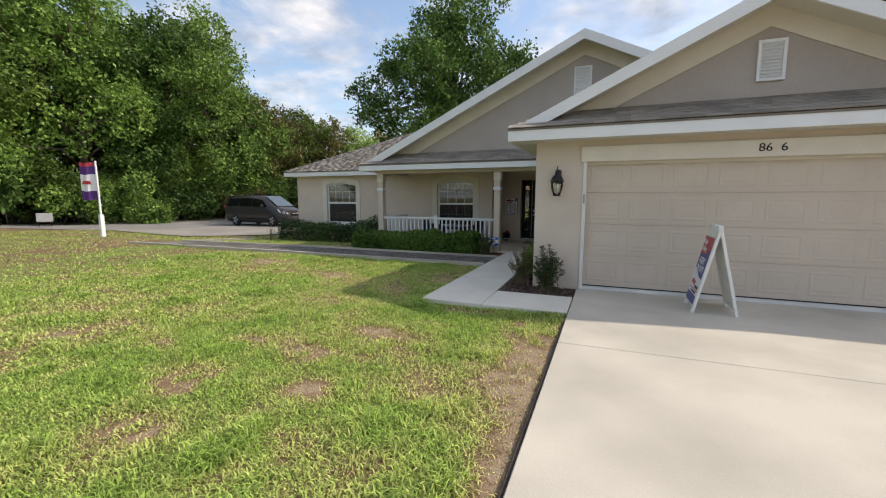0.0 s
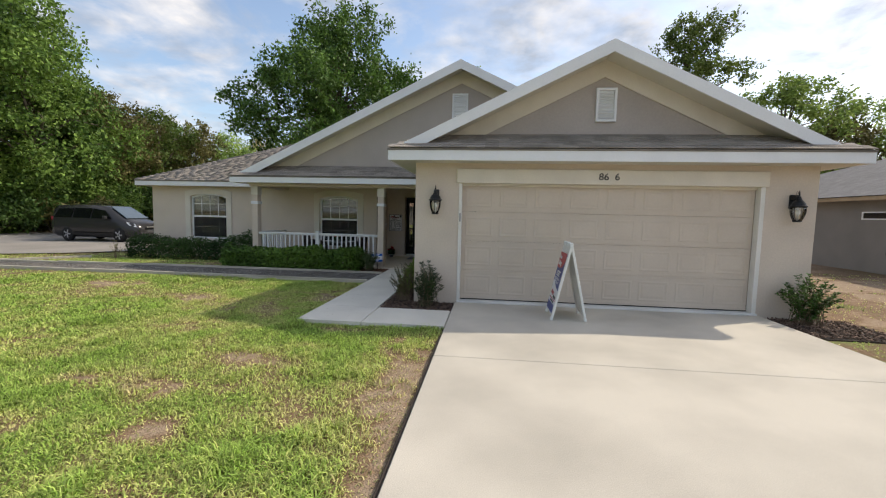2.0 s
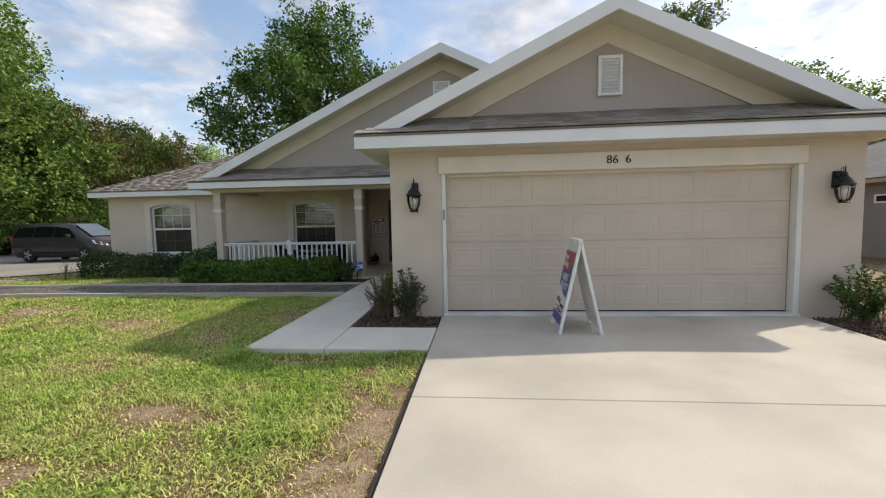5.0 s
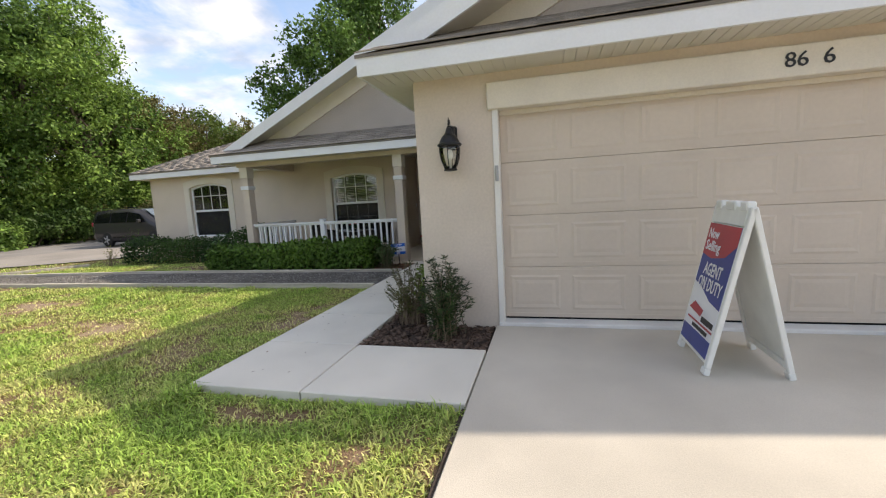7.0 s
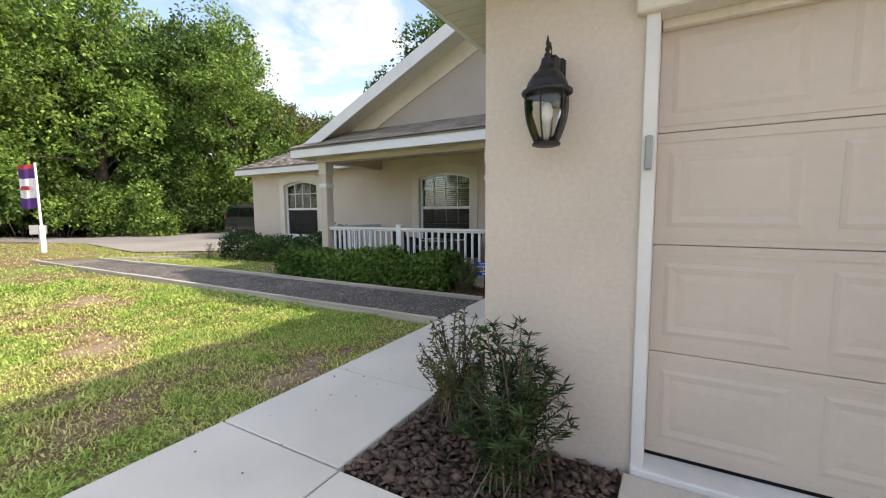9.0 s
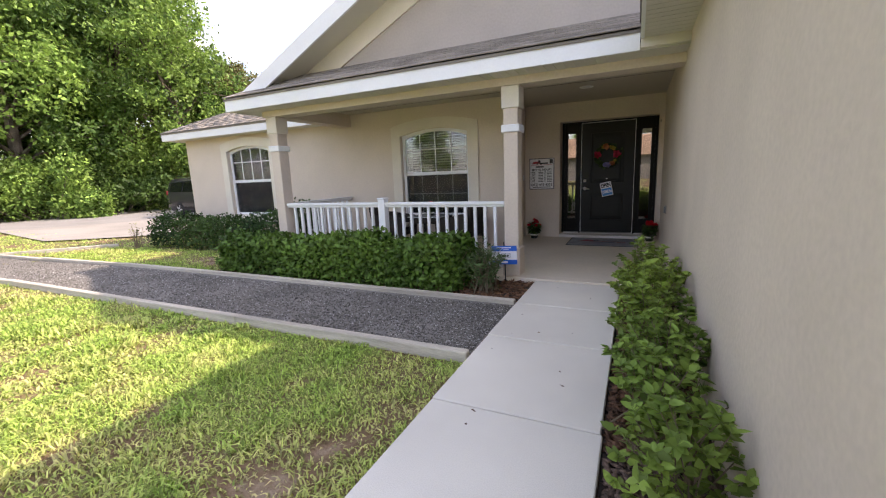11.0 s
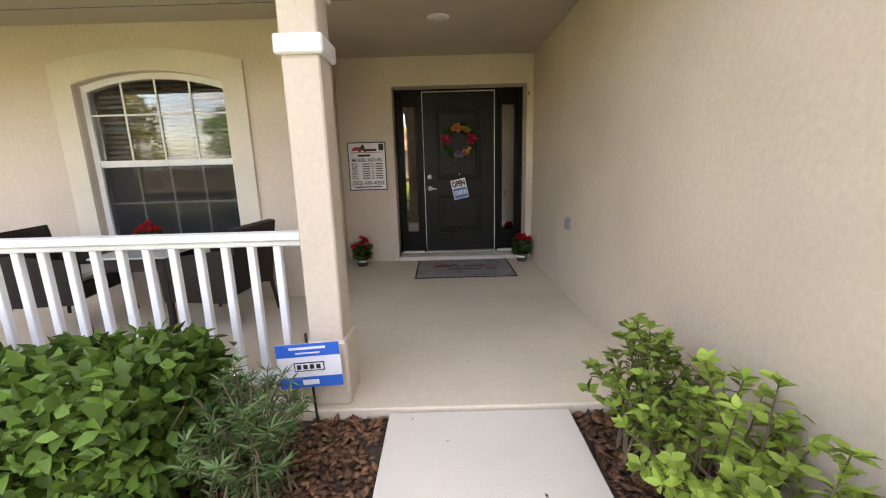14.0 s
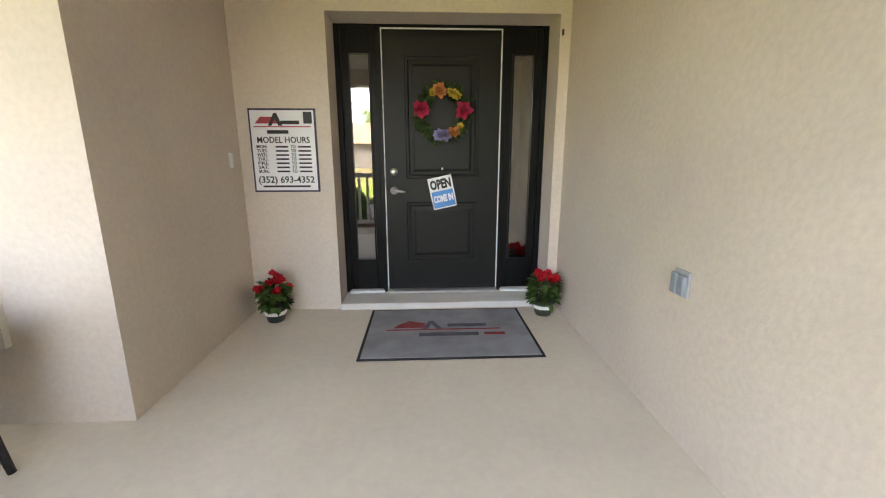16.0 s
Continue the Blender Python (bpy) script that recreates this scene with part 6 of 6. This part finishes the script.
for s in (-1, 1):
    for pts in ([(-2.32, 1.12), (-1.28, 1.12), (-1.28, 1.56), (-2.15, 1.53)], [(-1.20, 1.12), (-0.18, 1.11), (-0.18, 1.57), (-1.20, 1.57)], [(-0.10, 1.11), (1.12, 1.09), (0.62, 1.48), (-0.10, 1.57)]):
        bm = bmesh.new()
        P = [(x, s * (0.985 - 0.40 * max(0.0, z - 1.08)), z) for x, z in pts]
        prism(bm, P, (0, 0, 0), (0, s * 0.012, 0))
        part("side_window", bm, CARGLASS, van, "dark tinted glass")
    mirror = part("mirror", boxes((0.72, s * 1.0, 1.08, 0.90, s * 1.17, 1.24), bevel=0.03), PAINT, van)
    bm = bmesh.new()
    prism(bm, [(2.05, s * 0.93, 0.80), (2.40, s * 0.80, 0.72), (2.30, s * 0.80, 0.86), (1.90, s * 0.93, 0.96)], (0, 0, 0), (0.02, s * 0.02, 0.01))
    part("headlight", bm, CLEARLAMP, van, "clear headlight")
    part("door_handle", boxes((-0.35, s * 0.985, 0.95, -0.18, s * 1.01, 0.98), bevel=0.006), PAINT, van)
    part("tail_light", boxes((-2.53, s * 0.80, 0.98, -2.40, s * 0.945, 1.16), bevel=0.02), RED, van, "red tail light")
    part("side_trim", boxes((-1.1, s * 0.985, 0.42, 1.1, s * 1.0, 0.46)), BLACK, van)
    for x in (-1.55, 1.50):
        M = pose(x, s * 0.80, 0.34, -90 * s)
        wheel = part("wheel", lathe(bmesh.new(), ((0.22, 0.0), (0.33, 0.0), (0.34, 0.03), (0.34, 0.17), (0.31, 0.20), (0.225, 0.205)), 28, M), TYRE, van, "", True)
        part("rim", lathe(bmesh.new(), ((0.05, 0.15), (0.215, 0.17), (0.225, 0.20), (0.20, 0.208), (0.18, 0.19), (0.06, 0.185), (0.04, 0.20)), 28, M), mat("alloy_rim_dark", (0.10, 0.10, 0.10), 0.5, 0.05, 5, 0, metal=0.6), wheel)
        bm = bmesh.new()
        for k in range(5):
            a = k * 2 * math.pi / 5
            tube(bm, [(x + 0.04 * math.cos(a), s * 1.0, 0.34 + 0.04 * math.sin(a)), (x + 0.21 * math.cos(a), s * 1.0, 0.34 + 0.21 * math.sin(a))], (0.04, 0.03), 5)
        part("spokes", bm, GREYPLASTIC, wheel, "silver alloy spokes")
bm = bmesh.new()
prism(bm, [(1.72, -0.70, 1.115), (1.72, 0.70, 1.115), (0.74, 0.60, 1.66), (0.74, -0.60, 1.66)], (0, 0, 0), (0.02, 0, 0.03))
part("windshield", bm, WINDSHIELD, van, "sloping windshield")
part("grille", boxes((2.46, -0.42, 0.60, 2.56, 0.42, 0.70), bevel=0.01), BLACK, van)
part("badge_bar", boxes((2.5, -0.3, 0.715, 2.55, 0.3, 0.74), bevel=0.006), CHROME, van)
part("bumper", boxes((2.30, -0.75, 0.28, 2.57, 0.75, 0.50), bevel=0.05), PAINT, van)
for s in (-1, 1):
    part("roof_rail", tube(bmesh.new(), [(-2.0, s * 0.66, 1.75), (-1.9, s * 0.66, 1.80), (0.1, s * 0.66, 1.79), (0.2, s * 0.66, 1.74)], 0.018, 6), BLACK, van)

# ---- flag on its pole, small yard sign ----
fp = thing("banner_flag", pose(-19.3, 3.35, grade(-19.3, 3.35) - 0.03), "tall white pole with purple, white and red banner on the lawn", "flag")
part("sleeve", boxes((-0.075, -0.075, 0, 0.075, 0.075, 0.95), bevel=0.01), WHITE, fp)
part("pole", tube(bmesh.new(), [(0, 0, 0.9), (-0.03, 0, 3.15)], (0.04, 0.035), 10), WHITE, fp)
PURPLE = mat("banner_purple", (0.10, 0.035, 0.20), 0.7, 0.1, 3, 0)
for nm, m, z0, z1 in (("purple_band", PURPLE, 1.55, 1.92), ("white_band", SIGNWHITE, 1.92, 2.60), ("purple_band", PURPLE, 2.60, 2.92), ("red_band", RED, 2.92, 3.08)):
    bm = bmesh.new()
    k = 8
    cols = [(-0.03 - 0.55 * i / k, 0.05 * math.sin(i * 1.1) - 0.32 * i / k, 0.02 * math.sin(i * 0.9)) for i in range(k + 1)]
    for a, b in zip(cols, cols[1:]):
        f = [bm.verts.new((a[0], a[1], z0 + a[2])), bm.verts.new((b[0], b[1], z0 + b[2])), bm.verts.new((b[0], b[1], z1 + b[2])), bm.verts.new((a[0], a[1], z1 + a[2]))]
        bm.faces.new(f)
    bmesh.ops.remove_doubles(bm, verts=bm.verts, dist=0.001)
    bmesh.ops.solidify(bm, geom=bm.faces[:], thickness=0.006)
    part(nm, bm, m, fp)
bm = bmesh.new()
prism(bm, [(-0.47, -0.31, 2.20), (-0.15, -0.14, 2.20), (-0.20, -0.17, 2.34), (-0.40, -0.27, 2.34)], (0, 0, 0), (0.012, -0.03, 0))
part("logo_shape", bm, RED, fp)
ys = thing("yard_sign", pose(-30.0, 6.2, grade(-30, 6.2), 0, 0, 65), "small grey yard sign beside the road", "sign")
part("plate", boxes((-0.35, -0.01, 0.35, 0.35, 0.01, 0.85)), GREYPLASTIC, ys)
for x in (-0.25, 0.25):
    part("leg", boxes((x - 0.01, -0.01, 0, x + 0.01, 0.01, 0.36)), BLACK_METAL, ys)

# ---- neighbouring house ----
BLOCK = mat("grey_render", (0.25, 0.235, 0.215), 0.95, 0.06, 1.0, 0.4, 30, grain=0.05)
NROOF = mat("grey_shingle", (0.17, 0.165, 0.165), 0.95, 0.12, 3, 0.6, 60, grain=0.3)
nb = thing("neighbour_house", pose(13.4, 1.0, -0.15), "unfinished grey block house with grey shingle roof", "house")
part("wall", boxes((0, 0, 0, 0.2, 19, 2.6), (0.2, 0, 0, 12, 0.2, 2.6), (0.2, 18.8, 0, 12, 19, 2.6), (11.8, 0.2, 0, 12, 18.8, 2.6)), BLOCK, nb)
bm = bmesh.new()
e, rz = 2.62, 2.62 + 0.36 * 6.4
C4 = [(-0.4, -0.4), (12.4, -0.4), (12.4, 19.4), (-0.4, 19.4)]
A, B = (6.0, 6.0, rz), (6.0, 13.0, rz)
for pts in ([(*C4[0], e), (*C4[1], e), A], [(*C4[1], e), (*C4[2], e), B, A], [(*C4[2], e), (*C4[3], e), B], [(*C4[3], e), (*C4[0], e), A, B]):
    prism(bm, pts, (0, 0, 0), (0, 0, -0.05))
part("roof", bm, NROOF, nb, "grey shingle hip roof")
part("fascia", boxes((-0.42, -0.42, 2.47, -0.39, 19.42, 2.60), (-0.39, -0.42, 2.47, 12.4, -0.39, 2.60)), mat("raw_board", (0.42, 0.32, 0.20), 0.9, 0.1, 3, 0.3), nb, "bare wood fascia board")
part("drip_edge", boxes((-0.44, -0.44, 2.60, -0.38, 19.44, 2.625)), BLACK, nb)
nw = part("window", boxes((-0.02, 6.6, 1.83, 0.02, 6.66, 2.10), (-0.02, 7.5, 1.83, 0.02, 7.56, 2.10), (-0.02, 6.66, 1.83, 0.02, 7.5, 1.87), (-0.02, 6.66, 2.06, 0.02, 7.5, 2.10)), WHITE, nb)
part("pane", boxes((-0.006, 6.66, 1.87, 0.0, 7.5, 2.06)), CARGLASS, nw)
part("roof_vent", boxes((2.6, 4.5, 3.55, 2.8, 4.7, 3.85), bevel=0.02), CHROME, nb)
pp = thing("pvc_pipe", pose(12.9, 5.55, -0.12, 0, 6), "white plastic pipe standing by the unfinished house", "pipe")
part("pipe", tube(bmesh.new(), [(0, 0, 0), (0.0, 0, 0.65)], 0.05, 10), WHITE, pp)
hs2 = thing("pipe_hose", pose(12.6, 6.1, -0.12), "black flexible pipe leaning out of the sand", "pipe")
part("pipe", tube(bmesh.new(), [(0.2, -0.2, 0.0), (0, 0, 0.25), (-0.1, 0.35, 0.6), (-0.1, 0.4, 0.8)], 0.035, 8), BLACK, hs2)

# house across the street, seen only in the window glass
ah = thing("far_house", pose(-8, -38, -0.1), "house under construction with bare timber roof across the street", "house")
part("wall", boxes((-9, -8, 0, 9, 0, 2.8)), BLOCK, ah)
bm = bmesh.new()
prism(bm, [(-9.5, -8.5, 2.8), (-9.5, 0.5, 2.8), (-9.5, -4, 5.4)], (0, 0, 0), (19, 0, 0))
part("roof", bm, mat("plywood", (0.40, 0.27, 0.18), 0.9, 0.15, 1, 0.2), ah, "bare orange plywood roof")


# ---- roof shingles ----
def tab_mesh():
    bm = bmesh.new()
    box(bm, 0, 0, 0, 0.30, 0.20, 0.011)
    for v in bm.verts:
        if v.co.y > 0.1:
            v.co.z -= 0.0105
    me = bpy.data.meshes.new("shingle")
    bm.to_mesh(me)
    bm.free()
    me.materials.append(SHINGLE)
    return me


TAB = tab_mesh()
ang = math.degrees(math.atan(SL))


def shingles(parent, x_low, x_high, y_low, z_low, run, trim_l, trim_r, seed):
    g = random.Random(seed)
    step = 0.135
    c, s = math.cos(radians(ang)), math.sin(radians(ang))
    rows = int(run / (step * c)) + 1
    for k in range(rows):
        d = k * step
        y, z = y_low + d * c - 0.012, z_low + d * s + 0.012
        x0, x1 = x_low + trim_l * d * c, x_high - trim_r * d * c
        x = x0
        while x < x1 - 0.04:
            w = min(g.choice((0.22, 0.30, 0.34, 0.40)), x1 - x)
            o = new("shingle", TAB)
            o.parent = parent
            o.matrix_basis = pose(x, y, z + g.uniform(0, 0.003), ang) @ Matrix.Diagonal((w / 0.30 * 0.99, 1, 1, 1))
            x += w


shingles(roof_pent, -1.20, 6.17, -0.41, 2.60, 0.70, 1.0, 1.0, 1)
shingles(roof_porch, -6.85, -1.17, 3.765, 2.49, 0.72, 1.0, 0.0, 2)


def shingle_field(parent, origin, right, up, width, rows, trim, seed):
    """Joined shingle tabs over a wide slope; trim narrows each row at both ends."""
    g = np.random.RandomState(seed)
    right, up = Vector(right).normalized(), Vector(up).normalized()
    nrm = right.cross(up)
    V = []
    for k in range(rows):
        d = k * 0.14
        x, end = trim[0] * d, width - trim[1] * d
        while x < end - 0.03:
            w = min(g.choice((0.25, 0.33, 0.40, 0.5)), end - x)
            o = Vector(origin) + right * x + up * d + nrm * (0.012 + 0.004 * g.rand())
            q = [o, o + right * w * 0.99, o + right * w * 0.99 + up * 0.2 - nrm * 0.012, o + up * 0.2 - nrm * 0.012]
            V += [tuple(p) for p in q] + [tuple(p - nrm * 0.008) for p in q]
            x += w
    n = len(V) // 8
    quad = np.array([[0, 1, 2, 3], [0, 4, 5, 1], [1, 5, 6, 2], [3, 2, 6, 7], [0, 3, 7, 4]])
    ob = raw("shingles", np.array(V), ((np.arange(n) * 8)[:, None, None] + quad[None]).reshape(-1, 4), SHINGLE, parent)
    ob["kind"] = "stuff"
    return ob


cs, sn = math.cos(radians(ang)), math.sin(radians(ang))
shingle_field(roof_wing, (-11.56, 5.60, hz), (1, 0, 0), (0, cs, sn), 8.0, 44, (cs, 0.0), 3)
